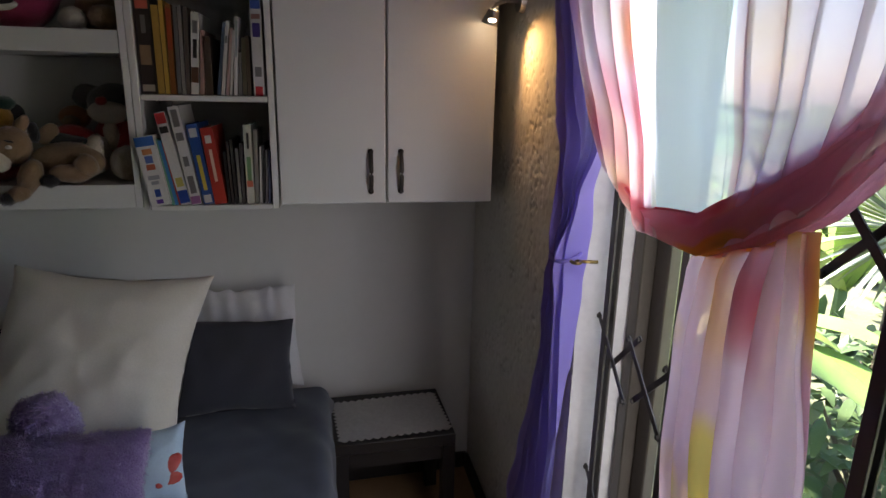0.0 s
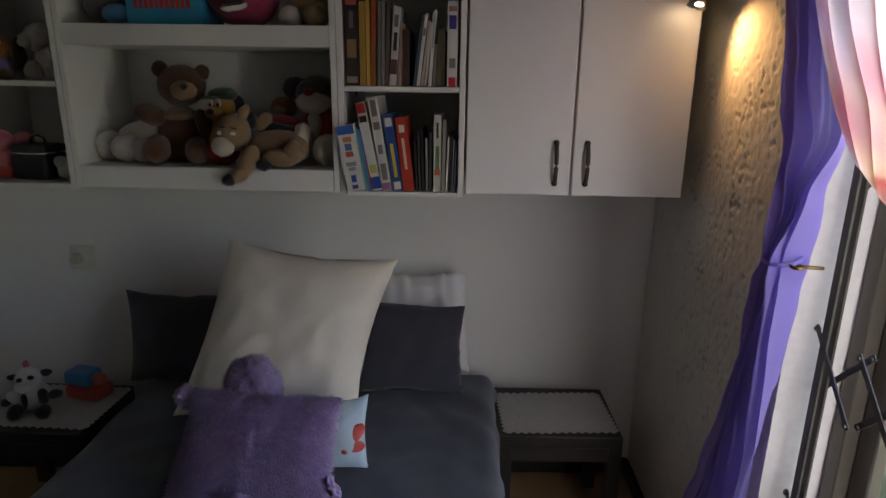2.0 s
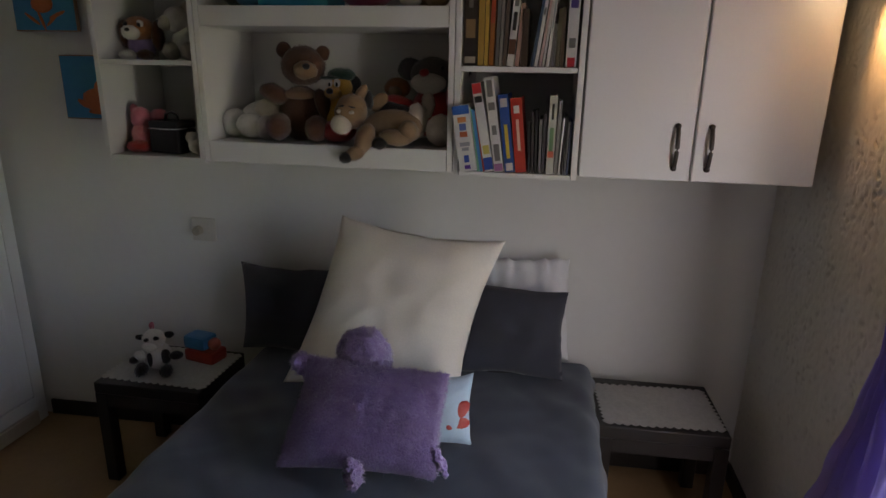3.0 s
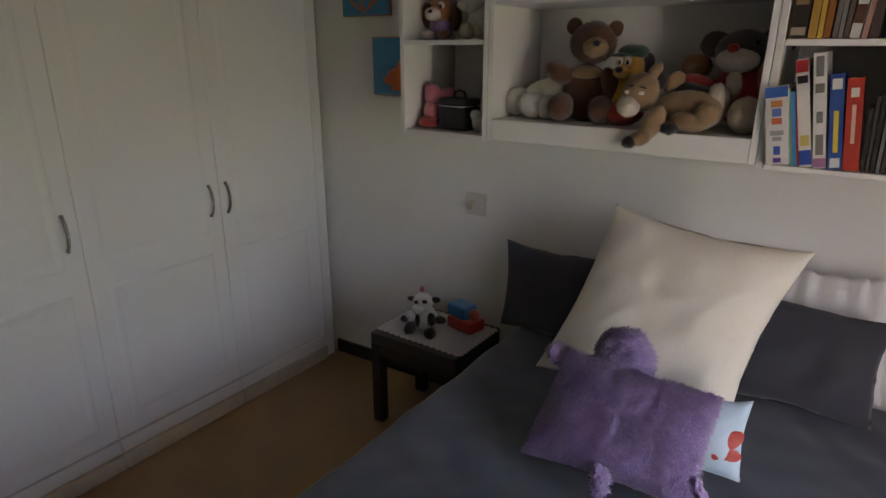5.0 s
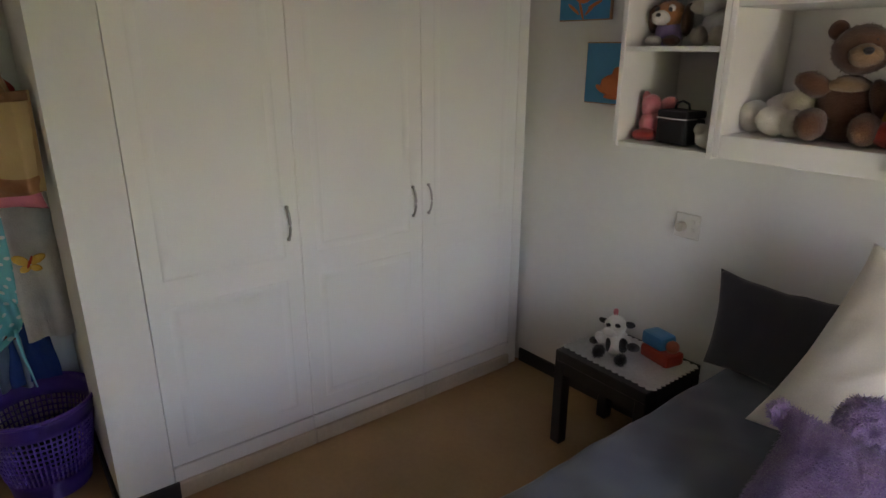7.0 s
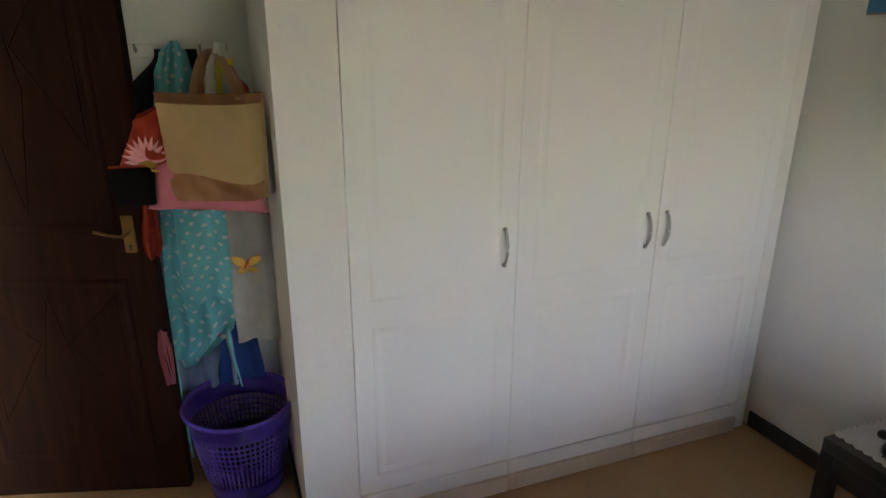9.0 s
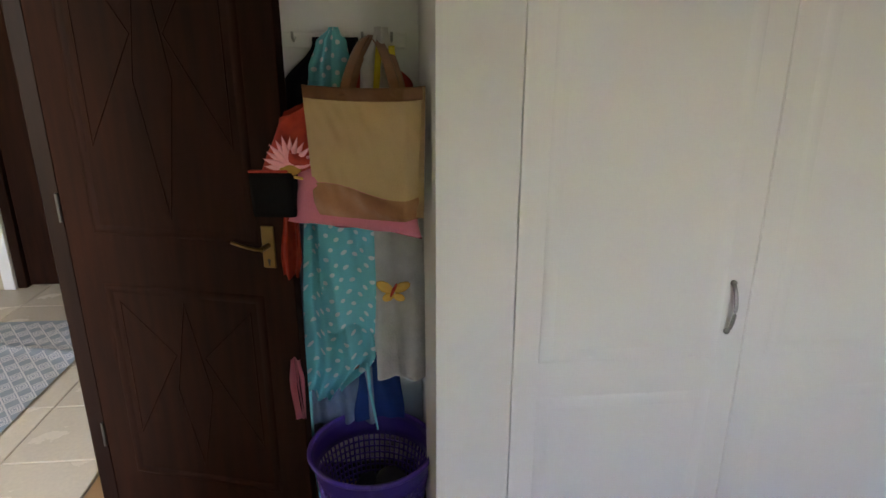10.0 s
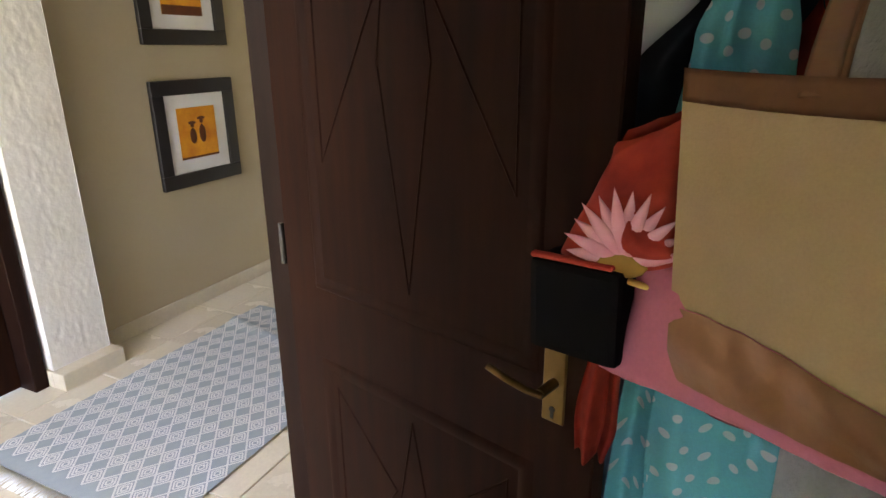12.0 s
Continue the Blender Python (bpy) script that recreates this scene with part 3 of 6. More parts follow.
# unseen end wall; the opening is made up to hold the corridor lamp
b = bmesh.new()
box(HX1, HX1 + 0.1, HALL_Y - 0.9, -4.75, 0, H, bm=b)
box(HX1, HX1 + 0.1, -3.25, HN, 0, H, bm=b)
box(HX1, HX1 + 0.1, -4.75, -3.25, 2.25, H, bm=b)
solid("corridor_wall_east", b, CREAM_WALL, "unseen beige end wall with an opening added for the corridor lamp", "wall", "structure")


def picture(m, label, bands):
    p = thing("framed_picture", m, label, "picture", "framed pictures in the corridor")
    b = bmesh.new()
    s, w = 0.60, 0.080
    for x0, x1, z0, z1 in ((0, s, 0, w), (0, s, s - w, s), (0, w, w, s - w), (s - w, s, w, s - w)):
        box(x0, x1, 0.003, 0.030, z0, z1, 0.004, b)
    part("frame", b, BLACKWOOD, p, "wide black wooden frame")
    part("mat_board", box(w, s - w, 0.006, 0.014, w, s - w), WHITECOTTON, p)
    part("print", box(0.16, 0.44, 0.014, 0.017, 0.155, 0.445), bands[0], p, "amber and rust print")
    for x, h in bands[2]:
        b = bmesh.new()
        ball(b, (x, 0.0175, 0.24 + h * 0.4), (0.026, 0.0012, h * 0.42))
        ball(b, (x, 0.0175, 0.24 + h * 0.95), (0.014, 0.0012, 0.014))
        ball(b, (x, 0.018, 0.24 + h * 1.08), (0.03, 0.0012, 0.01))
        part("silhouette", b, bands[1], p, "dark painted shape")
    b = bmesh.new()
    box(0.16, 0.44, 0.017, 0.0178, 0.155, 0.155 + bands[3], bm=b)
    part("painted_band", b, bands[1], p)
    return p


AMBER = mat("amber_print", (0.75, 0.34, 0.02), 0.5, (0.55, 0.16, 0.01), scale=9, amount=0.9, grain=60)
RUST = mat("rust_print", (0.10, 0.03, 0.012), 0.5, (0.2, 0.05, 0.01), scale=20, grain=60)
picture(pose(-2.585, HALL_Y, 0.735), "square amber picture in a wide black frame", (AMBER, RUST, ((0.27, 0.13), (0.34, 0.11)), 0.012))
picture(pose(-2.585, HALL_Y, 1.52), "square amber picture in a wide black frame, hung higher", (AMBER, RUST, ((0.24, 0.12), (0.30, 0.14), (0.36, 0.1)), 0.05))


RUGBLUE = mat("blue_grey_weave", (0.29, 0.345, 0.38), 0.95, (0.36, 0.41, 0.44), scale=30, grain=300, bump=0.5)
RUGWHITE = mat("white_weave", (0.70, 0.71, 0.70), 0.95, (0.6, 0.61, 0.6), scale=30, grain=300, bump=0.5)
RUG = thing("rug", pose(0, 0, 0), "blue-grey and white diamond-patterned woven corridor rug", "rug")
RX0, RX1, RY0, RY1 = -2.25, -0.66, -4.62, -3.66


def rug_z(x, y):
    return 0.007 + 0.004 * (1 + noise.noise(Vector((x * 3, y * 3, 0)))) + 0.015 * max(0, 1 - abs(x + 1.95 - 0.25 * (y + 4.3)) / 0.06)


part("ground", sheet(90, 40, lambda u, v: (RX0 + u * (RX1 - RX0), RY0 + v * (RY1 - RY0), rug_z(RX0 + u * (RX1 - RX0), RY0 + v * (RY1 - RY0)))), RUGBLUE, RUG)
b = bmesh.new()


def yarn(x0, y0, x1, y1, w):
    n = max(1, int(math.hypot(x1 - x0, y1 - y0) / 0.05))
    d = Vector((y0 - y1, x1 - x0)).normalized() * w / 2
    rows = []
    for k in range(n + 1):
        x, y = x0 + (x1 - x0) * k / n, y0 + (y1 - y0) * k / n
        rows.append([b.verts.new((x + s * d.x, y + s * d.y, rug_z(x, y) + 0.0025)) for s in (-1, 1)])
    for p0, p1 in zip(rows, rows[1:]):
        b.faces.new((p0[0], p0[1], p1[1], p1[0]))


CW, CH = 0.100, 0.080
for i in range(int((RX1 - RX0) / CW)):
    for j in range(int((RY1 - RY0) / CH)):
        cx, cy = RX0 + 0.03 + (i + 0.5) * CW, RY0 + (j + 0.5) * CH
        for k, w in ((1.0, 0.0075), (0.64, 0.0065), (0.32, 0.0065)):
            q = ((cx - CW / 2 * k, cy), (cx, cy + CH / 2 * k), (cx + CW / 2 * k, cy), (cx, cy - CH / 2 * k))
            for (xa, ya), (xb, yb) in zip(q, q[1:] + q[:1]):
                yarn(xa, ya, xb, yb, w)
part("pattern", b, RUGWHITE, RUG)
b = bmesh.new()
for k in range(150):
    y = RY0 + (k + 0.5) * (RY1 - RY0) / 150
    tube([(RX1 - 0.005, y, 0.011), (RX1 + 0.025, y + random.uniform(-.004, .004), 0.008), (RX1 + 0.06, y + random.uniform(-.01, .01), 0.003)], 0.0022, 4, b)
part("fringe", b, RUGWHITE, RUG)

# ---- glass sliding door and security trellis ----
G = thing("sliding_door", pose(0, 0, 0), "bronze aluminium sliding glass door to the garden", "glass door")
G["kind"] = "structure"
FX = XE + T
b = bmesh.new()
for y0, y1 in ((WIN_Y1 - 0.045, WIN_Y1 - 0.002), (WIN_Y0 + 0.002, WIN_Y0 + 0.045)):
    box(FX - 0.03, FX + 0.07, y0, y1, 0.0, WIN_H - 0.002, 0.003, b)
box(FX - 0.03, FX + 0.07, WIN_Y0 + 0.046, WIN_Y1 - 0.046, WIN_H - 0.05, WIN_H - 0.002, 0.003, b)
box(FX - 0.03, FX + 0.07, WIN_Y0 + 0.046, WIN_Y1 - 0.046, 0, 0.04, 0.003, b)
part("outer_frame", b, ALU, G)
GLASS = glass_mat("clear_glass")
for x, y0, y1 in ((FX + 0.0, -1.64, WIN_Y1 - 0.048), (FX + 0.036, WIN_Y0 + 0.048, -1.58)):
    b = bmesh.new()
    for a, c in ((y1 - 0.055, y1), (y0, y0 + 0.055)):
        box(x, x + 0.03, a, c, 0.042, WIN_H - 0.052, 0.003, b)
    for z0, z1 in ((0.042, 0.12), (WIN_H - 0.11, WIN_H - 0.052)):
        box(x, x + 0.03, y0 + 0.056, y1 - 0.056, z0, z1, 0.003, b)
    s = part("sash", b, ALU, G)
    p = part("pane", box(x + 0.012, x + 0.018, y0 + 0.05, y1 - 0.05, 0.115, WIN_H - 0.105), GLASS, s)
    p.visible_shadow = False
S = thing("security_trellis", pose(0, 0, 0), "dark folding steel security trellis inside the glass door", "security gate")
TX = XE + 0.055
for z0, z1 in ((WIN_H - 0.08, WIN_H - 0.052), (0.004, 0.02)):
    part("track", box(TX - 0.012, TX + 0.03, WIN_Y0 + 0.01, WIN_Y1 - 0.012, z0, z1, 0.002), DARKMETAL, S)
for y in (-0.915, -1.195, -1.60, -1.96, -2.13):
    for o in (-0.008, 0.008):
        part("upright", box(TX + o - 0.003, TX + o + 0.003, y - 0.011, y + 0.011, 0.021, WIN_H - 0.081, 0.001), DARKMETAL, S)
for zc in (0.22, 0.63, 1.04, 1.47, 1.86):
    for k in range(8):
        y = -0.885 - 0.146 * k
        if k == 2 and zc > 1.2:
            continue
        for s in (-1, 1):
            b = bmesh.new()
            x = TX + 0.012 * s + 0.003
            p0, p1 = Vector((x, y, zc - s * 0.073)), Vector((x, y - 0.146, zc + s * 0.073))
            d = (p1 - p0).normalized()
            r = bmesh.ops.create_cube(b, size=1)
            m = Matrix.Translation((p0 + p1) / 2) @ Matrix.Rotation(math.atan2(d.z, d.y), 4, "X") @ Matrix.Diagonal((0.003, (p1 - p0).length + 0.016, 0.013, 1))
            bmesh.ops.transform(b, matrix=m, verts=b.verts)
            for q in (p0, p1):
                cyl(b, q - Vector((0.006, 0, 0)), q + Vector((0.004, 0, 0)), 0.005, None, 8)
            part("strap", b, DARKMETAL, S)

# ---- curtains ----
K = thing("curtain", pose(0, 0, 0), "violet satin curtain gathered by a ring tie-back", "curtain")
LEFT = ((0.02, -0.45), (0.41, -0.56), (0.61, -0.628), (0.83, -0.693), (1.07, -0.74), (1.18, -0.772), (1.265, -0.842), (1.34, -0.838), (1.45, -0.82), (1.63, -0.765), (1.83, -0.71), (2.2, -0.65))
RIGHT = ((0.02, -0.85), (0.5, -0.868), (0.75, -0.88), (1.07, -0.888), (1.2, -0.892), (1.265, -0.903), (1.41, -0.945), (1.53, -1.005), (1.65, -0.955), (1.83, -0.91), (2.2, -0.93))


def violet(u, v):
    z = 0.02 + v * 2.18
    a, c = lerp(LEFT, z), lerp(RIGHT, z)
    wide = abs(a - c)
    y = a + (c - a) * u
    amp = 0.010 + 0.055 * max(0, 0.20 - wide) * 2
    x = 2.992 - amp * math.sin(u * 2 * math.pi * 5.2 + 0.7 * math.sin(z * 3)) - 0.008 * math.sin(u * 27 + z * 4) - 0.018 * math.exp(-((z - 1.27) / 0.06) ** 2) * math.sin(math.pi * u)
    x += 0.010 * noise.noise(Vector((u * 6, z * 7, 1.0))) * (1.4 if abs(z - 1.27) < 0.3 else 0.7)
    return (x, y, z)


part("cloth", sheet(90, 130, violet), PURPLE, K)
b = tube([(2.982 + 0.032 * math.cos(a), -0.874 + 0.045 * math.sin(a), 1.265 + 0.010 * math.cos(a)) for a in (2 * math.pi * k / 24 for k in range(25))], 0.005, 6)
part("tie_band", b, PURPLE, K)
b = cyl(bmesh.new(), (XE + 0.004, -0.935, 1.262), (2.985, -0.925, 1.262), 0.004)
tube([(2.985 + 0.010 * math.cos(a), -0.928 + 0.012 * math.sin(a), 1.262) for a in (2 * math.pi * k / 16 for k in range(17))], 0.004, 6, b)
part("tie_hook", b, BRASS, K, "small brass tie-back hook", True)
b = tube([(2.94, -0.55, 2.23), (2.94, -2.35, 2.23)], 0.012, 10)
for y in (-0.62, -1.5, -2.28):
    tube([(2.94, y, 2.23), (XE + 0.01, y, 2.23)], 0.008, 8, b)
rod = solid("curtain_rod", b, DARKMETAL, "dark metal curtain rod above the glass door", "curtain rod")

PRINTS = (((0.88, 0.44, 0.22), 3.2, 0.50, 0.62), ((0.58, 0.12, 0.16), 3.8, 0.57, 0.66), ((0.56, 0.46, 0.76), 3.0, 0.53, 0.66), ((0.92, 0.64, 0.18), 4.4, 0.58, 0.68))
PALE_PRINTS = (((0.92, 0.62, 0.42), 3.2, 0.54, 0.68), ((0.78, 0.36, 0.42), 3.8, 0.58, 0.72), ((0.66, 0.56, 0.80), 3.0, 0.53, 0.68))
PINKSHEER = sheer_mat("pink_voile", (0.92, 0.75, 0.82), 0.74, 0.16, PALE_PRINTS, 0.0)
# same cloth for gathers and tail; layers' dimming is put into a deeper rose
TAILSHEER = sheer_mat("rose_voile", (0.86, 0.56, 0.63), 0.76, 0.14, PRINTS[:2] + PRINTS[3:], 2.0)
PALESHEER = sheer_mat("pale_voile", (0.97, 0.96, 0.98), 0.82, 0.22, (), 5.0)
V = thing("sheer_curtain", pose(0, 0, 0), "pink and white printed voile curtain looped up in a swag", "curtain")
# the gathered lower edge, from the hem up to the tie-back: (share, y, z)
SWAG_Y = ((0.0, -0.845), (0.10, -1.01), (0.22, -1.14), (0.36, -1.275), (0.50, -1.42), (0.62, -1.51), (0.75, -1.60), (0.88, -1.70), (1.0, -1.98))
SWAG_Z = ((0.0, 1.83), (0.10, 1.61), (0.22, 1.49), (0.36, 1.415), (0.50, 1.412), (0.62, 1.45), (0.75, 1.51), (0.88, 1.61), (1.0, 1.78))
BANDS = ((0.00, 0.27, 4), (0.27, 0.47, 1), (0.47, 1.0, 9))


def straight(table, v):
    """Piecewise linear with no easing."""
    for (a, x), (b, y) in zip(table, table[1:]):
        if v <= b:
            return x + (y - x) * (v - a) / (b - a)
    return table[-1][1]


def pleat(q):
    """Cloth laid back on itself in pleats: share of the width, and how far the layer stands out."""
    for a, c, n in BANDS:
        if q <= c:
            k = (q - a) / (c - a)
            turn = 2 * math.pi * n * k
            over = 0.0 if n == 1 else 1.9 * math.sin(turn + 0.5 * math.sin(k * 9)) / (2 * math.pi * n)
            return a + (c - a) * min(1, max(0, k + over)), (0.25 if n == 1 else 1.0) * math.cos(turn)
    return q, 0.0


def swag(q, v, off=0.0):
    """Voile hung from the rod (v = 1) and drawn in to the gathered edge (v = 0)."""
    u, out = pleat(q)
    e = 0.20 + 0.80 * u ** 1.05
    y0, z0 = straight(SWAG_Y, e), straight(SWAG_Z, e)
    y1 = -0.70 - 1.42 * u
    y, z = y0 + (y1 - y0) * v, z0 + (2.22 - z0) * v
    y += 0.075 * math.sin(math.pi * v ** 0.8) * (1 - u) ** 2 + 0.012 * noise.noise(Vector((u * 5, v * 3, 7.0)))
    x = 2.955 - 0.014 * out * (0.35 + 0.65 * v) + off + 0.010 * noise.noise(Vector((u * 12, v * 4, 2.0)))
    return (x - 0.02 * max(0, 1 - v * 6), y, z)


PLEATED = sheet(420, 46, swag)
# middle band's glare from behind is put in as a whiter voile without print
for k, f in enumerate(PLEATED.faces):
    f.material_index = 1 if 0.265 < (k % 420) / 420 < 0.475 else 0
part("swag", PLEATED, [PINKSHEER, PALESHEER], V)


def roll(u, v, s0, s1, r0, r1, lift, back):
    """A soft roll of gathered cloth along the lower edge between two shares of it."""
    s = s0 + (s1 - s0) * u
    y, z = straight(SWAG_Y, s), straight(SWAG_Z, s)
    a = v * 2 * math.pi
    r = (r0 + (r1 - r0) * u) * (0.15 + 0.85 * math.sin(math.pi * min(1, u * 1.15 + 0.04)) ** 0.5)
    crease = 1 + 0.16 * math.sin(3 * a + u * 7) + 0.10 * math.sin(7 * a + u * 17)
    return (2.945 + back + 0.55 * r * crease * math.cos(a), y + 0.35 * r * math.sin(a), z + lift * u + r + r * crease * math.sin(a))


for args in ((0.26, 0.98, 0.020, 0.044, 0.0, 0.0), (0.34, 0.98, 0.016, 0.030, 0.055, 0.012), (0.40, 0.96, 0.010, 0.026, -0.012, 0.024)):
    part("gathered_edge", sheet(70, 40, lambda u, v, args=args: roll(u, v, *args)), TAILSHEER, V)
TAIL_L = ((0.30, -1.42), (0.9, -1.375), (1.10, -1.358), (1.25, -1.362), (1.38, -1.378), (1.48, -1.44))
TAIL_R = ((0.30, -1.76), (0.9, -1.68), (1.19, -1.632), (1.37, -1.604), (1.48, -1.585))


def tail(u, v):
    z = 0.30 + v * 1.18
    a, c = lerp(TAIL_L, z), lerp(TAIL_R, z)
    k = u + 1.7 * math.sin(u * 2 * math.pi * 6 + 0.6 * math.sin(v * 2.5)) / (2 * math.pi * 6) * (0.25 + 0.75 * v)
    k = min(1, max(0, k))
    x = 2.972 - 0.015 * math.cos(u * 2 * math.pi * 6 + 0.6 * v) + 0.008 * noise.noise(Vector((u * 7, v * 5, 0)))
    return (x, a + (c - a) * k + 0.006 * math.sin(v * 9 + u * 4), z)


part("tail", sheet(260, 60, tail), TAILSHEER, V)


def tail_back(u, v):
    z = 1.06 + v * 0.38
    return (3.0 + 0.006 * math.sin(u * 14), -1.335 - 0.08 * v ** 0.7 - u * 0.10, z - 0.035 * u * (1 - v))


part("tail_lining", sheet(20, 30, tail_back), PALESHEER, V)

# ---- things on the bed ----
P = propped("plush_cushion", "fluffy lilac animal-shaped plush cushion lying on the bed", (1.555, -0.835, 0.550), (1.985, -0.805, 0.550), (1.990, -0.635, 0.770), (1.580, -0.630, 0.780), 0.14, PURPLEFUR, "cushion", seed=21, lump=0.006, n=120, pinch=0.05, wrinkle=0.006)
furred = [P]
for nm, c, r, turn in (("head", (-0.045, 0.125, 0.115), (0.075, 0.055, 0.085), (0, 0, 0)), ("ear", (-0.215, 0.09, 0.09), (0.036, 0.03, 0.026), (0, 35, 0)), ("paw", (0.0, -0.135, -0.09), (0.020, 0.022, 0.045), (0, 0, 0)), ("ribbon_tail", (0.215, -0.06, -0.075), (0.010, 0.014, 0.045), (0, -18, 0))):
    b = ball(bmesh.new(), c, r, turn, 0, 5)
    b.normal_update()
    for v in b.verts:
        v.co += v.normal * (0.010 * noise.noise(v.co * 45) + 0.007 * noise.noise(v.co * 110))
    furred.append(part(nm, b, PURPLEFUR, P, smooth=True))
b = bmesh.new()
rnd = random.Random(44)
for ob, count in zip(furred, (11000, 2600, 500, 260, 0)):
    faces = [f for f in ob.data.polygons if f.normal.z > -0.35]
    for f in rnd.sample(faces, min(count, len(faces))):
        n, c = f.normal, f.center
        lie = Vector((noise.noise(c * 14), noise.noise(c * 14 + Vector((7, 3, 1))) - 0.4, -0.35))
        d = (n + 0.9 * lie + Vector((rnd.uniform(-.3, .3), rnd.uniform(-.3, .3), rnd.uniform(-.3, .3)))).normalized()
        side = n.orthogonal().normalized()
        other = n.cross(side)
        w, a = rnd.uniform(0.0016, 0.0028), rnd.uniform(0, 6.28)
        base = [b.verts.new(c - 0.002 * n + w * (math.cos(a + k * 2.094) * side + math.sin(a + k * 2.094) * other)) for k in range(3)]
        tip = b.verts.new(c + d * rnd.uniform(0.009, 0.017))
        for k in range(3):
            b.faces.new((base[k], base[(k + 1) % 3], tip))
tagged(part("fur", b, PURPLEFUR, P, smooth=True), kind="stuff")
LIGHTBLUE = mat("pale_blue_cotton", (0.42, 0.58, 0.70), 0.85, (0.62, 0.72, 0.78), scale=6, amount=0.8, grain=200)
REDPRINT = mat("red_print", (0.60, 0.06, 0.05), 0.8, (0.72, 0.2, 0.16), scale=30, amount=0.8)
B = propped("scatter_cushion", "small pale blue cushion with a red butterfly", (1.83, -0.645, 0.540), (2.052, -0.625, 0.540), (2.044, -0.53, 0.722), (1.86, -0.53, 0.69), 0.09, LIGHTBLUE, "cushion", seed=31)
b = bmesh.new()
for cx, cz, rx, rz, a in ((0.014, 0.026, 0.036, 0.019, 48), (0.018, -0.008, 0.025, 0.016, 8), (-0.020, 0.016, 0.024, 0.013, 85), (-0.012, -0.014, 0.017, 0.012, 60)):
    ball(b, (0.055 + cx, cz - 0.028, 0.040), (rx, rz, 0.0025), (0, 0, a))
# laid on the cushion's leaning front
across, up = Vector((0.21, 0.02, 0)).normalized(), Vector((0.01, 0.105, 0.17)).normalized()
face = across.cross(up).normalized()
bmesh.ops.transform(b, matrix=Matrix((across, face.cross(across), face)).transposed().to_4x4(), verts=b.verts)
part("butterfly", b, REDPRINT, B, "red printed butterfly", True)

# ---- lace cloths ----


def lace_cloth(m, w, d, label):
    n = 112

    def f(u, v):
        x, y = (u - 0.5) * w, (v - 0.5) * d
        ex = 0.011 * abs(math.sin(v * math.pi * 11)) * max(0, abs(2 * u - 1) - 0.9) * 10
        ey = 0.011 * abs(math.sin(u * math.pi * 14)) * max(0, abs(2 * v - 1) - 0.9) * 10
        x += math.copysign(ex, u - 0.5)
        y += math.copysign(ey, v - 0.5)
        return (x, y, 0.0025 + 0.002 * noise.noise(Vector((x * 22, y * 22, w))) + 0.0015)

    ob = solid("lace_doily", sheet(n, n, f, None, 0.0012), LACE, label, "doily", smooth=True, group="white lace doilies")
    ob.matrix_basis = m
    return ob


lace_cloth(pose(2.662, -0.095, 0.430, 0, 0, 4), 0.395, 0.27, "white crocheted lace cloth with scalloped edge on table")
lace_cloth(pose(0.805, -0.165, 0.430, 0, 0, -1), 0.42, 0.285, "white scalloped lace cloth under small toys")

# ---- soft toys ----
FUR = {}
for key, c, o in (("brown", (0.115, 0.045, 0.018), (0.08, 0.03, 0.012)), ("tan", (0.30, 0.19, 0.10), (0.22, 0.14, 0.07)), ("cream", (0.62, 0.55, 0.46), (0.5, 0.43, 0.35)),
                  ("white", (0.68, 0.65, 0.60), (0.55, 0.52, 0.47)), ("black", (0.012, 0.011, 0.011), None), ("grey", (0.10, 0.09, 0.085), (0.07, 0.06, 0.058)),
                  ("red", (0.42, 0.03, 0.025), (0.3, 0.02, 0.02)), ("green", (0.02, 0.07, 0.045), None), ("yellow", (0.62, 0.33, 0.05), None), ("pink", (0.55, 0.12, 0.16), (0.62, 0.25, 0.28)),
                  ("lilac", (0.28, 0.2, 0.42), None), ("ginger", (0.35, 0.13, 0.04), None), ("blue", (0.05, 0.24, 0.45), None), ("magenta", (0.33, 0.02, 0.08), None)):
    FUR[key] = mat("plush_" + key, c, 0.95, o, scale=30, amount=0.8, grain=220, bump=0.8, sheen=0.4, depth=0.004)


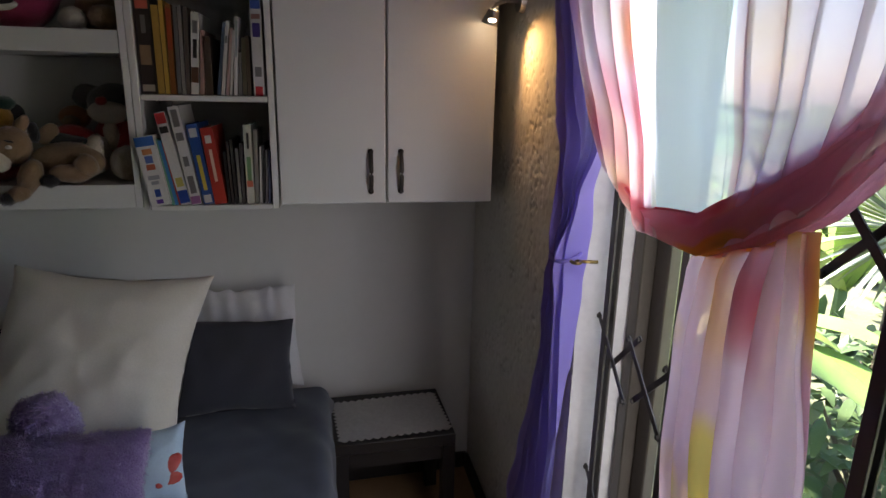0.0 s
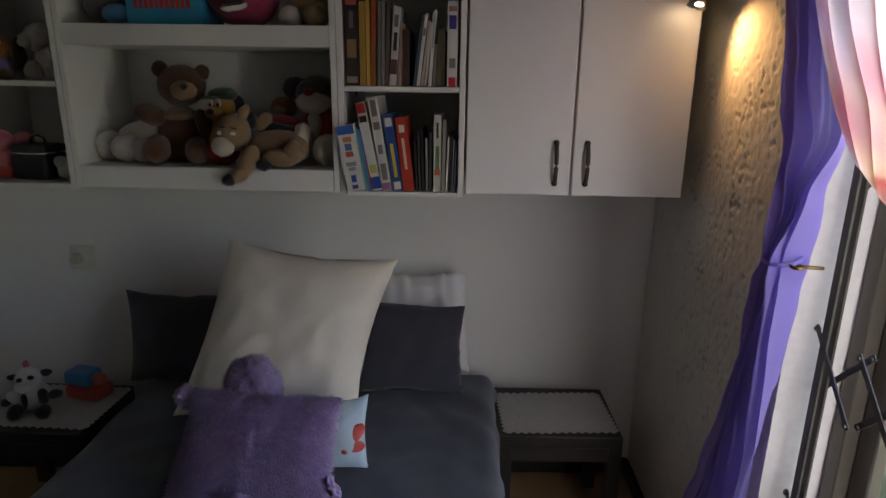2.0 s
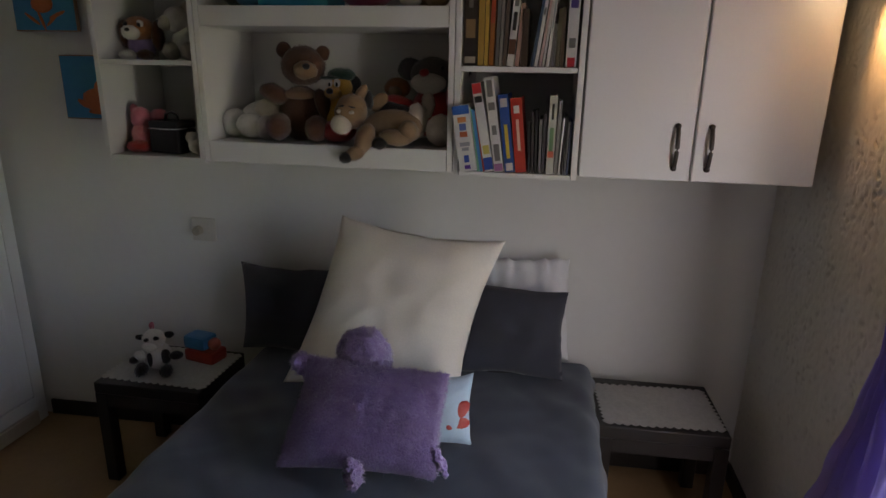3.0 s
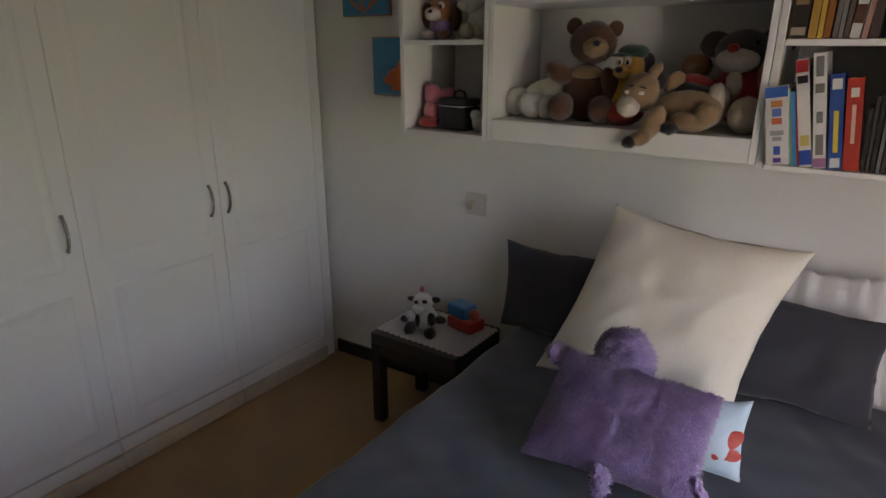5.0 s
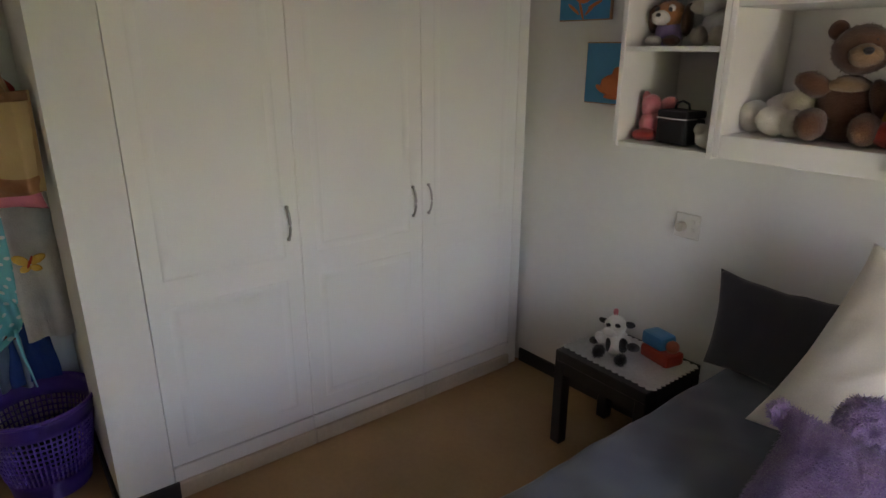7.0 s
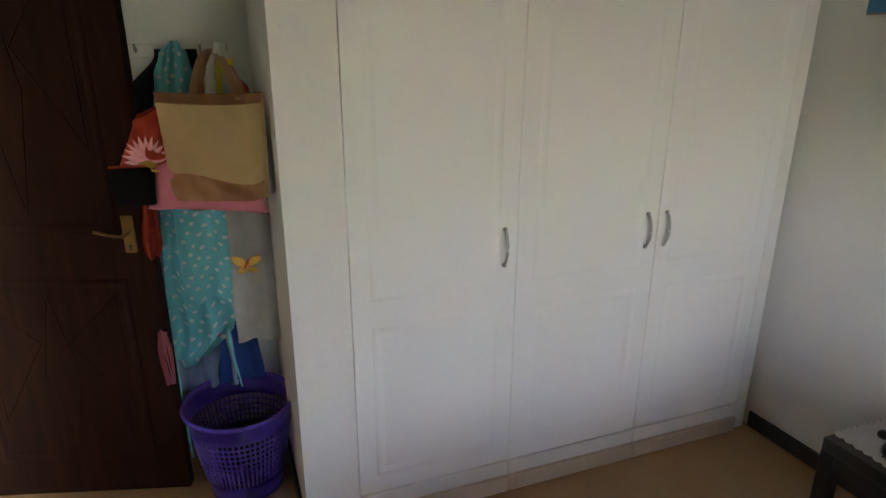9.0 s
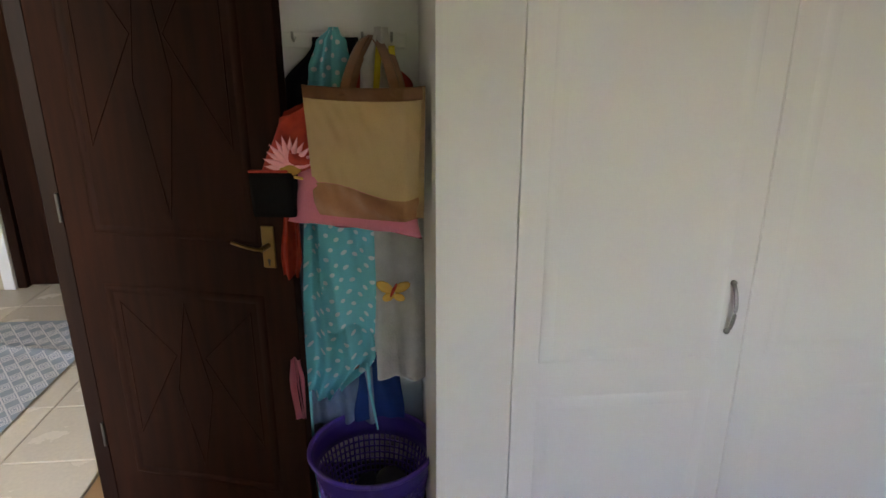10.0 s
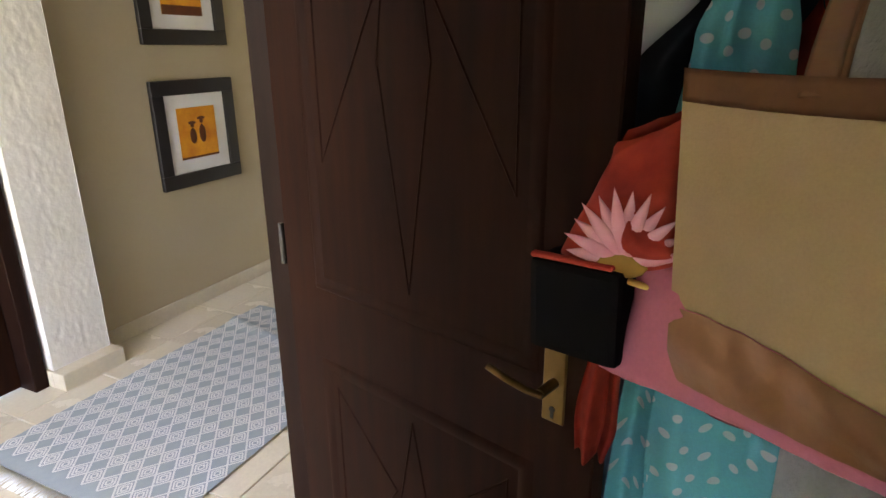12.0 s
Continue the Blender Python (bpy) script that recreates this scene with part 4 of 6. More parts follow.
def toy(name, label, at, colours, words, shapes, turn=0, size=1.0):
    """A soft toy of stuffed pieces: (centre, radii, colour index[, turn]), named in order by words, with a short pile."""
    t = thing(name, pose(*at, 0, 0, turn) @ Matrix.Diagonal((size, size, size, 1)), label, "soft toy")
    r = random.Random(len(label) * 7 + len(shapes))
    pile = {}
    for word, it in zip(words.split(), shapes):
        b = ball(bmesh.new(), it[0], it[1], it[3] if len(it) > 3 else (0, 0, 0), 0, 3)
        b.normal_update()
        for v in b.verts:
            v.co += v.normal * (0.0016 * noise.noise(v.co * 120 / size) + 0.003 * noise.noise(v.co * 38))
        big = it[1] if isinstance(it[1], float) else min(it[1])
        if big > 0.015:
            tufts = pile.setdefault(it[2], bmesh.new())
            for f in b.faces:
                for rep in range(1 if big < 0.035 else 2):
                    n, c = f.normal, f.calc_center_median() + Vector((r.uniform(-1, 1), r.uniform(-1, 1), r.uniform(-1, 1))) * 0.002
                    d = (n + Vector((r.uniform(-.6, .6), r.uniform(-.6, .6), r.uniform(-.9, .2)))).normalized()
                    side = n.orthogonal().normalized() * 0.0013
                    up = n.cross(side)
                    root = [tufts.verts.new(c - n * 0.001 + q) for q in (side, -0.5 * side + 0.87 * up, -0.5 * side - 0.87 * up)]
                    tip = tufts.verts.new(c + d * r.uniform(0.003, 0.0065))
                    for k in range(3):
                        tufts.faces.new((root[k], root[(k + 1) % 3], tip))
        part(word, b, FUR[colours[it[2]]], t, smooth=True)
    for k, b in pile.items():
        part("fur", b, FUR[colours[k]], t, smooth=True)["kind"] = "stuff"
    return t


Z1, Z2, Z3 = 1.345, 1.767, 1.600
toy("teddy_bear", "brown teddy bear sitting on the shelf", (1.375, -0.115, Z1), ("brown", "tan", "black"), "body chest head muzzle nose ear ear arm arm leg leg eye eye", (
    ((0, 0, 0.075), (0.072, 0.06, 0.085), 0), ((0, -0.022, 0.135), (0.046, 0.042, 0.020), 1), ((0.01, -0.01, 0.218), (0.066, 0.058, 0.058), 0), ((0.028, -0.060, 0.205), (0.035, 0.026, 0.026), 1),
    ((0.036, -0.084, 0.215), (0.011, 0.008, 0.008), 2), ((-0.050, 0.0, 0.262), (0.024, 0.014, 0.024), 0), ((0.070, -0.01, 0.255), (0.022, 0.014, 0.022), 0), ((-0.075, -0.03, 0.135), (0.045, 0.035, 0.028), 0, (0, 25, 0)),
    ((0.075, -0.03, 0.10), (0.026, 0.03, 0.055), 0, (0, -20, 0)), ((-0.055, -0.075, 0.042), (0.034, 0.06, 0.04), 0), ((0.06, -0.075, 0.038), (0.034, 0.06, 0.038), 0), ((-0.004, -0.05, 0.225), 0.006, 2), ((0.04, -0.05, 0.238), 0.006, 2)), 8, 1.12)
toy("soft_toy", "white fluffy toy lying on its side", (1.19, -0.09, Z1), ("white", "cream"), "body head paw paw paw", (
    ((0.03, 0, 0.062), (0.085, 0.065, 0.062), 0), ((0.065, -0.02, 0.085), (0.06, 0.05, 0.05), 1), ((-0.055, -0.05, 0.05), (0.045, 0.045, 0.048), 0), ((0.02, -0.085, 0.045), (0.05, 0.04, 0.043), 0), ((0.075, -0.08, 0.04), (0.036, 0.04, 0.04), 0)))
toy("dog_toy", "yellow and red toy dog in a green cap", (1.51, -0.12, Z1), ("yellow", "red", "green", "white", "black"), "body trousers head muzzle nose eye eye pupil pupil cap brim ear", (
    ((0, 0, 0.075), (0.052, 0.05, 0.075), 0), ((0.005, -0.055, 0.035), (0.062, 0.045, 0.035), 1), ((0.005, -0.005, 0.175), (0.042, 0.042, 0.045), 0), ((-0.01, -0.045, 0.16), (0.026, 0.03, 0.018), 0),
    ((-0.012, -0.076, 0.165), (0.012, 0.010, 0.009), 4), ((-0.022, -0.040, 0.190), (0.012, 0.007, 0.016), 3), ((0.004, -0.042, 0.190), (0.012, 0.007, 0.016), 3), ((-0.020, -0.048, 0.187), (0.004, 0.003, 0.007), 4),
    ((0.004, -0.05, 0.187), (0.004, 0.003, 0.007), 4), ((0.008, 0.002, 0.215), (0.047, 0.045, 0.024), 2), ((-0.02, -0.035, 0.207), (0.034, 0.025, 0.006), 2), ((0.052, 0.01, 0.185), (0.022, 0.012, 0.03), 4)), 5)
toy("donkey_toy", "tan toy donkey lying with a leg over the edge", (1.64, -0.20, Z1), ("tan", "cream", "black", "brown", "white"), "body head muzzle ear ear brow brow eye eye foreleg shin hoof hind_leg hoof haunch mane forelock", (
    ((0.075, 0.01, 0.058), (0.10, 0.05, 0.055), 0), ((-0.05, -0.04, 0.105), (0.052, 0.05, 0.056), 0, (0, 25, 0)), ((-0.070, -0.080, 0.066), (0.032, 0.032, 0.030), 1, (0, 15, 0)), ((-0.02, -0.03, 0.162), (0.016, 0.012, 0.034), 0, (0, 35, 0)),
    ((0.025, 0.02, 0.135), (0.024, 0.013, 0.036), 0, (0, 45, 0)), ((-0.068, -0.090, 0.124), (0.014, 0.003, 0.003), 2, (0, -12, 0)), ((-0.032, -0.086, 0.122), (0.012, 0.003, 0.003), 2, (0, 12, 0)), ((-0.075, -0.082, 0.108), (0.009, 0.005, 0.007), 4),
    ((-0.035, -0.085, 0.106), (0.009, 0.005, 0.007), 4), ((0.0, -0.065, 0.02), (0.03, 0.04, 0.06), 0, (20, 25, 0)), ((-0.025, -0.085, -0.020), (0.032, 0.022, 0.022), 0, (0, -25, 0)), ((-0.052, -0.092, -0.034), (0.022, 0.021, 0.016), 2, (0, -20, 0)),
    ((0.10, -0.055, 0.03), (0.055, 0.03, 0.026), 0, (0, 5, 0)), ((0.052, -0.072, 0.012), (0.024, 0.02, 0.017), 2), ((0.14, -0.05, 0.05), (0.032, 0.03, 0.034), 0), ((0.06, 0.03, 0.115), (0.08, 0.018, 0.020), 2, (0, 8, 0)), ((-0.002, 0.0, 0.14), (0.014, 0.02, 0.03), 2)), 0, 1.0)
toy("rabbit_toy", "grey toy with red nose and red jacket", (1.825, -0.075, Z1), ("grey", "red", "cream", "black"), "jacket head muzzle nose ear ear leg leg arm arm bib eye", (
    ((0, 0, 0.10), (0.075, 0.06, 0.085), 1), ((0.0, -0.01, 0.215), (0.075, 0.058, 0.06), 0), ((0.0, -0.055, 0.192), (0.058, 0.032, 0.034), 2), ((-0.005, -0.085, 0.225), (0.016, 0.012, 0.012), 1), ((-0.085, 0.01, 0.235), (0.042, 0.016, 0.036), 0, (0, -20, 0)),
    ((0.085, 0.01, 0.245), (0.045, 0.016, 0.04), 0, (0, 20, 0)), ((-0.03, -0.085, 0.075), (0.035, 0.04, 0.055), 2), ((0.055, -0.10, 0.05), (0.045, 0.045, 0.05), 2), ((-0.105, -0.03, 0.125), (0.06, 0.03, 0.024), 1, (0, 15, 0)), ((0.085, -0.03, 0.14), (0.03, 0.03, 0.055), 1, (0, -15, 0)), ((0.0, -0.055, 0.125), (0.022, 0.016, 0.045), 2), ((0.045, -0.05, 0.238), 0.007, 3)), -6, 1.02)
toy("lion_toy", "small ginger toy sitting behind the donkey", (1.69, -0.03, Z1), ("ginger", "tan", "red"), "body neck head muzzle", (
    ((0, 0, 0.05), (0.04, 0.04, 0.05), 2), ((0, -0.01, 0.12), (0.03, 0.03, 0.04), 1), ((0, 0.0, 0.175), (0.046, 0.032, 0.036), 0), ((0, -0.03, 0.165), (0.022, 0.016, 0.016), 1)))
toy("puppy_toy", "brown long-eared toy puppy with lilac scarf", (0.80, -0.13, Z3), ("brown", "white", "black", "lilac", "ginger"), "body head muzzle nose ear ear eye pupil eye paw paw", (
    ((0, 0, 0.04), (0.045, 0.04, 0.045), 3), ((0, -0.01, 0.10), (0.052, 0.045, 0.042), 4), ((-0.01, -0.05, 0.088), (0.030, 0.02, 0.022), 1), ((-0.012, -0.068, 0.095), (0.008, 0.006, 0.006), 2), ((-0.055, 0.0, 0.085), (0.018, 0.028, 0.045), 0), ((0.058, 0.0, 0.08), (0.020, 0.028, 0.05), 0),
    ((0.018, -0.042, 0.112), (0.014, 0.008, 0.016), 1), ((0.018, -0.049, 0.111), (0.007, 0.004, 0.009), 2), ((-0.026, -0.044, 0.112), (0.010, 0.006, 0.012), 2), ((-0.03, -0.045, 0.015), (0.025, 0.035, 0.016), 1), ((0.03, -0.045, 0.015), (0.025, 0.035, 0.016), 0)), 10)
toy("lamb_toy", "cream fluffy toy lamb on the cube shelf", (0.955, -0.10, Z3), ("white", "cream", "black"), "body head muzzle nose ear foot foot tail", (
    ((0.01, 0, 0.06), (0.06, 0.05, 0.06), 0), ((-0.02, -0.02, 0.13), (0.045, 0.04, 0.045), 0), ((-0.045, -0.05, 0.12), (0.026, 0.022, 0.022), 1), ((-0.062, -0.066, 0.124), 0.006, 2), ((0.015, -0.01, 0.165), (0.02, 0.012, 0.03), 1), ((-0.03, -0.05, 0.03), (0.025, 0.035, 0.028), 1), ((0.04, -0.05, 0.03), (0.03, 0.035, 0.03), 1), ((0.06, 0.02, 0.14), (0.03, 0.02, 0.05), 2)), 0)
toy("toy_figure", "pink fluffy toy on the lower cube shelf", (0.79, -0.16, 1.286), ("pink", "red"), "body head arm feet ear", (
    ((0, 0, 0.05), (0.042, 0.04, 0.055), 0), ((-0.005, 0, 0.115), (0.036, 0.034, 0.04), 0), ((0.05, 0.02, 0.125), (0.03, 0.022, 0.022), 0), ((0, -0.03, 0.02), (0.045, 0.04, 0.022), 1), ((-0.03, 0.0, 0.145), (0.015, 0.012, 0.02), 0)))
toy("toy_ball", "small white fluffy toy beside the black bag", (1.025, -0.20, 1.286), ("white",), "body head", (((0, 0, 0.038), (0.036, 0.034, 0.038), 0), ((-0.01, -0.02, 0.06), (0.02, 0.018, 0.02), 0)))
toy("toy_cow", "black and white toy cow sitting on the lace", (0.765, -0.20, 0.437), ("white", "black", "pink"), "body head muzzle patch patch ear ear leg leg arm hoof arm hoof stripe horn", (
    ((0, 0, 0.045), (0.042, 0.038, 0.045), 0), ((-0.005, -0.01, 0.105), (0.034, 0.032, 0.034), 0), ((-0.012, -0.038, 0.092), (0.022, 0.016, 0.015), 0), ((-0.018, -0.036, 0.115), (0.010, 0.006, 0.008), 1), ((0.010, -0.036, 0.118), (0.010, 0.006, 0.008), 1), ((-0.045, 0, 0.11), (0.016, 0.008, 0.010), 1), ((0.04, 0, 0.115), (0.016, 0.008, 0.010), 1),
    ((-0.042, -0.04, 0.018), (0.018, 0.03, 0.018), 1), ((0.035, -0.058, 0.016), (0.018, 0.022, 0.018), 1), ((-0.045, -0.02, 0.055), (0.022, 0.016, 0.014), 0, (0, 30, 0)), ((-0.064, -0.025, 0.045), (0.014, 0.014, 0.012), 1), ((0.03, -0.025, 0.05), (0.016, 0.012, 0.026), 1), ((0.062, -0.03, 0.055), (0.022, 0.015, 0.013), 1), ((-0.015, -0.036, 0.045), (0.008, 0.006, 0.024), 1), ((-0.012, 0.012, 0.142), (0.008, 0.006, 0.014), 2)), 20, 1.22)
# toy boat beside the cow
TB = thing("toy_boat", pose(0.90, -0.09, 0.437, 0, 0, -12), "red and blue plastic toy tub on the lace", "toy")
part("hull", box(-0.07, 0.07, -0.045, 0.045, 0, 0.05, 0.014, None, 2), mat("red_plastic", (0.45, 0.05, 0.03), 0.35), TB)
part("cab", box(-0.075, 0.03, -0.04, 0.04, 0.051, 0.105, 0.016, None, 2), mat("blue_plastic", (0.03, 0.20, 0.42), 0.35), TB)
part("ball", ball(bmesh.new(), (0.05, 0, 0.075), 0.026), mat("orange_plastic", (0.4, 0.1, 0.05), 0.4), TB, smooth=True)
# on the upper shelf
toy("plush_ball", "round magenta plush with a wide smile", (1.62, -0.15, Z2), ("magenta", "white", "black"), "body mouth tongue", (((0, 0, 0.105), (0.115, 0.09, 0.11), 0), ((0.0, -0.088, 0.05), (0.042, 0.010, 0.014), 1, (-20, -8, 0)), ((0.0, -0.092, 0.058), (0.034, 0.010, 0.009), 2, (-20, -8, 0))))
toy("soft_toy", "tan soft toys pushed together on the upper shelf", (1.82, -0.12, Z2), ("tan", "cream", "pink"), "body paw paw head", (((0, 0, 0.06), (0.06, 0.06, 0.06), 0), ((-0.05, -0.06, 0.03), (0.035, 0.04, 0.03), 1), ((0.035, -0.07, 0.034), (0.04, 0.04, 0.035), 0), ((-0.02, 0, 0.14), (0.05, 0.05, 0.05), 0)))
toy("soft_toy", "dark blue soft toy on the upper shelf", (1.19, -0.14, Z2), ("blue", "grey"), "body paw", (((0, 0, 0.06), (0.07, 0.07, 0.06), 1), ((0.05, -0.05, 0.03), (0.04, 0.04, 0.03), 0)))
BX = thing("toy_box", pose(1.40, -0.19, Z2), "bright blue cardboard box with red lettering", "box")
part("carton", box(-0.115, 0.115, -0.03, 0.14, 0, 0.16, 0.002), mat("blue_card", (0.02, 0.30, 0.50), 0.6, vary=0.03), BX)
b = bmesh.new()
for k in range(11):
    box(-0.09 + k * 0.016, -0.079 + k * 0.016, -0.0315, -0.0302, 0.045, 0.075 + 0.012 * (k % 3 == 0), bm=b)
part("lettering", b, mat("red_ink", (0.5, 0.03, 0.02), 0.6), BX)
# black cosmetic case on the cube shelf
CC = thing("vanity_case", pose(0.91, -0.17, 1.286, 0, 0, -8), "small black zipped case with white piping and handle", "bag")
BLACKCLOTH = mat("black_nylon", (0.012, 0.012, 0.014), 0.6, grain=300)
part("case", box(-0.06, 0.06, -0.05, 0.05, 0, 0.085, 0.014, None, 2), BLACKCLOTH, CC)
part("lid", box(-0.06, 0.06, -0.05, 0.05, 0.086, 0.112, 0.010, None, 2), BLACKCLOTH, CC)
part("piping", tube([(-0.058, -0.052, 0.086), (0.0, -0.054, 0.085), (0.058, -0.052, 0.086), (0.062, 0.0, 0.086)], 0.002, 6), WHITECOTTON, CC)
part("handle", tube([(-0.03, 0, 0.11), (-0.024, 0, 0.132), (0, 0, 0.140), (0.024, 0, 0.132), (0.03, 0, 0.11)], 0.004, 6), BLACKCLOTH, CC)

# ---- books ----
INK = {}


def ink(c):
    if c not in INK:
        INK[c] = mat("print_ink", c, 0.45, None, scale=40, amount=0.25, grain=150, bump=0.05)
    return INK[c]


PAPER = mat("page_edges", (0.62, 0.56, 0.45), 0.9, grain=300, bump=0.4, stretch=(8, 1, 1))


def book(x, z, thick, high, deep, lean, colour, bands=(), out=0.0, label="", group="books in the wall bookcase"):
    t = thing("book", pose(x, YF + 0.012 - out, z) @ pose(0, 0, 0, 0, lean, 0), label if len(label.split()) > 3 else label + " standing on the shelf", "book", group)
    m = ink(colour)
    b = bmesh.new()
    box(0, 0.0018, 0.0015, deep, 0, high, bm=b)
    box(thick - 0.0018, thick, 0.0015, deep, 0, high, bm=b)
    part("cover", b, m, t)
    part("spine", box(0, thick, 0, 0.0014, 0, high), m, t)
    part("pages", box(0.002, thick - 0.002, 0.002, deep - 0.004, 0.003, high - 0.004), PAPER, t)
    for z0, z1, c, w in bands:
        part("spine_print", box(thick * (1 - w) / 2, thick * (1 + w) / 2, -0.0008, -0.0002, z0 * high, z1 * high), ink(c), t)
    return t


WHT, BLK, GRY = (0.62, 0.60, 0.56), (0.02, 0.018, 0.016), (0.16, 0.15, 0.14)
LOW = (
    (1.950, 0.052, 0.200, -9, WHT, ((0.86, 0.99, (0.03, 0.12, 0.4), 0.98), (0.74, 0.82, (0.55, 0.2, 0.06), 0.5), (0.62, 0.72, (0.1, 0.16, 0.4), 0.4), (0.52, 0.6, (0.5, 0.12, 0.05), 0.45), (0.38, 0.44, (0.3, 0.3, 0.32), 0.6), (0.31, 0.36, (0.3, 0.3, 0.32), 0.4), (0.13, 0.24, (0.03, 0.08, 0.35), 0.3), (0.03, 0.09, (0.1, 0.03, 0.25), 0.35)), 0.03, "white boxed game with blue top band"),
    (2.000, 0.009, 0.195, -10, (0.12, 0.3, 0.2), (), 0.01, "thin green paperback"),
    (2.010, 0.009, 0.190, -10, (0.04, 0.2, 0.42), (), 0.01, "thin blue paperback"),
    (2.020, 0.009, 0.185, -10, (0.4, 0.05, 0.03), (), 0.01, "thin red paperback"),
    (2.026, 0.028, 0.270, -11, WHT, ((0.88, 0.99, (0.42, 0.03, 0.03), 0.98), (0.78, 0.85, BLK, 0.8), (0.02, 0.16, (0.02, 0.06, 0.3), 0.98), (0.2, 0.3, (0.5, 0.42, 0.1), 0.7)), 0.012, "tall white box with red top band"),
    (2.056, 0.028, 0.285, -9, WHT, ((0.8, 0.97, GRY, 0.6), (0.66, 0.74, GRY, 0.7), (0.4, 0.5, GRY, 0.5), (0.12, 0.3, GRY, 0.6), (0.01, 0.09, (0.3, 0.12, 0.25), 0.95)), 0.012, "tall white boxed game with grey lettering"),
    (2.088, 0.030, 0.235, -8, (0.02, 0.07, 0.26), ((0.84, 0.95, WHT, 0.7), (0.18, 0.62, (0.6, 0.45, 0.05), 0.35), (0.02, 0.12, WHT, 0.7)), 0.006, "blue box with yellow lettering"),
    (2.120, 0.034, 0.225, -7, (0.40, 0.035, 0.02), ((0.8, 0.9, WHT, 0.5), (0.3, 0.72, (0.7, 0.5, 0.4), 0.25)), 0.006, "red box with pale lettering"),
    (2.158, 0.007, 0.155, -3, BLK, (), 0, "thin black book"), (2.167, 0.007, 0.185, -2, (0.05, 0.04, 0.035), (), 0, "thin dark brown book"), (2.177, 0.008, 0.19, -2, BLK, (), 0, "thin black book"),
    (2.188, 0.008, 0.165, -1, GRY, (), 0, "thin grey book"), (2.198, 0.008, 0.18, 0, (0.06, 0.05, 0.05), (), 0, "thin dark book"),
    (2.212, 0.022, 0.235, 0, (0.5, 0.5, 0.42), ((0.7, 0.9, BLK, 0.3), (0.3, 0.6, (0.1, 0.2, 0.08), 0.5), (0.22, 0.3, (0.5, 0.1, 0.05), 0.8)), 0.004, "pale patterned book with green spots"),
    (2.236, 0.010, 0.22, 1, (0.25, 0.23, 0.2), (), 0, "grey hardback"), (2.249, 0.005, 0.17, 2, WHT, (), 0, "thin white booklet"), (2.257, 0.006, 0.175, 2, BLK, (), 0, "thin black booklet"), (2.266, 0.005, 0.16, 2, GRY, (), 0, "thin grey booklet"), (2.274, 0.005, 0.16, 2, (0.1, 0.12, 0.2), (), 0, "thin blue-grey booklet"),
)
for x, th, hi, lean, c, bands, out, lab in LOW:
    book(x + 0.003, 1.281 + max(0, th * math.sin(radians(lean))), th, hi, 0.19, lean, c, bands, out, lab)
UP = (
    (1.950, 0.040, 0.262, 0, (0.035, 0.025, 0.02), ((0.86, 0.98, (0.5, 0.1, 0.06), 0.8), (0.62, 0.8, GRY, 0.3), (0.3, 0.5, (0.3, 0.2, 0.1), 0.7), (0.03, 0.1, (0.4, 0.34, 0.25), 0.8)), "dark brown boxed game with printed spine"),
    (1.993, 0.018, 0.236, 0, (0.40, 0.24, 0.05), (), "mustard yellow book"), (2.013, 0.011, 0.25, 0, (0.55, 0.33, 0.06), (), "bright yellow book"), (2.026, 0.014, 0.24, 1, (0.28, 0.10, 0.02), ((0.5, 0.95, (0.35, 0.06, 0.02), 0.9),), "orange-brown book"),
    (2.045, 0.010, 0.235, 1, GRY, (), "grey book"), (2.057, 0.009, 0.24, 1, (0.24, 0.22, 0.2), (), "pale grey book"), (2.068, 0.010, 0.235, 2, (0.12, 0.09, 0.07), (), "brown book"), (2.080, 0.021, 0.222, 4, WHT, ((0.45, 0.68, BLK, 0.5), (0.75, 0.9, GRY, 0.6), (0.15, 0.34, (0.1, 0.04, 0.02), 0.95)), "white book with black lettering"),
    (2.104, 0.012, 0.175, 4, (0.38, 0.22, 0.18), (), "pinkish book"), (2.120, 0.020, 0.16, 0, (0.07, 0.045, 0.03), (), "dark brown book"), (2.150, 0.009, 0.20, 8, (0.05, 0.08, 0.12), (), "dark blue booklet"), (2.161, 0.010, 0.205, 7, WHT, ((0.7, 0.8, GRY, 0.6),), "thin white book"),
    (2.174, 0.008, 0.185, 7, (0.45, 0.32, 0.28), (), "thin pale pink booklet"), (2.184, 0.007, 0.18, 6, (0.5, 0.48, 0.44), (), "thin cream booklet"), (2.196, 0.010, 0.215, 4, WHT, ((0.5, 0.95, (0.3, 0.35, 0.34), 0.5),), "white book leaning slightly"), (2.210, 0.009, 0.12, 2, GRY, (), "small grey book"),
    (2.221, 0.012, 0.16, 1, (0.10, 0.085, 0.05), (), "olive brown book"), (2.235, 0.010, 0.165, 0, (0.09, 0.06, 0.04), (), "brown book"), (2.252, 0.030, 0.27, 0, WHT, ((0.88, 0.99, (0.05, 0.1, 0.35), 0.9), (0.6, 0.74, (0.06, 0.04, 0.2), 0.7), (0.78, 0.83, (0.3, 0.15, 0.12), 0.8), (0.2, 0.3, GRY, 0.6), (0.0, 0.1, (0.5, 0.02, 0.03), 0.7)), "white boxed game with blue and red print"),
)
for x, th, hi, lean, c, bands, lab in UP:
    book(x, 1.597 + max(0, th * math.sin(radians(lean))), th, hi, 0.19, lean, c, bands, 0.0, lab)

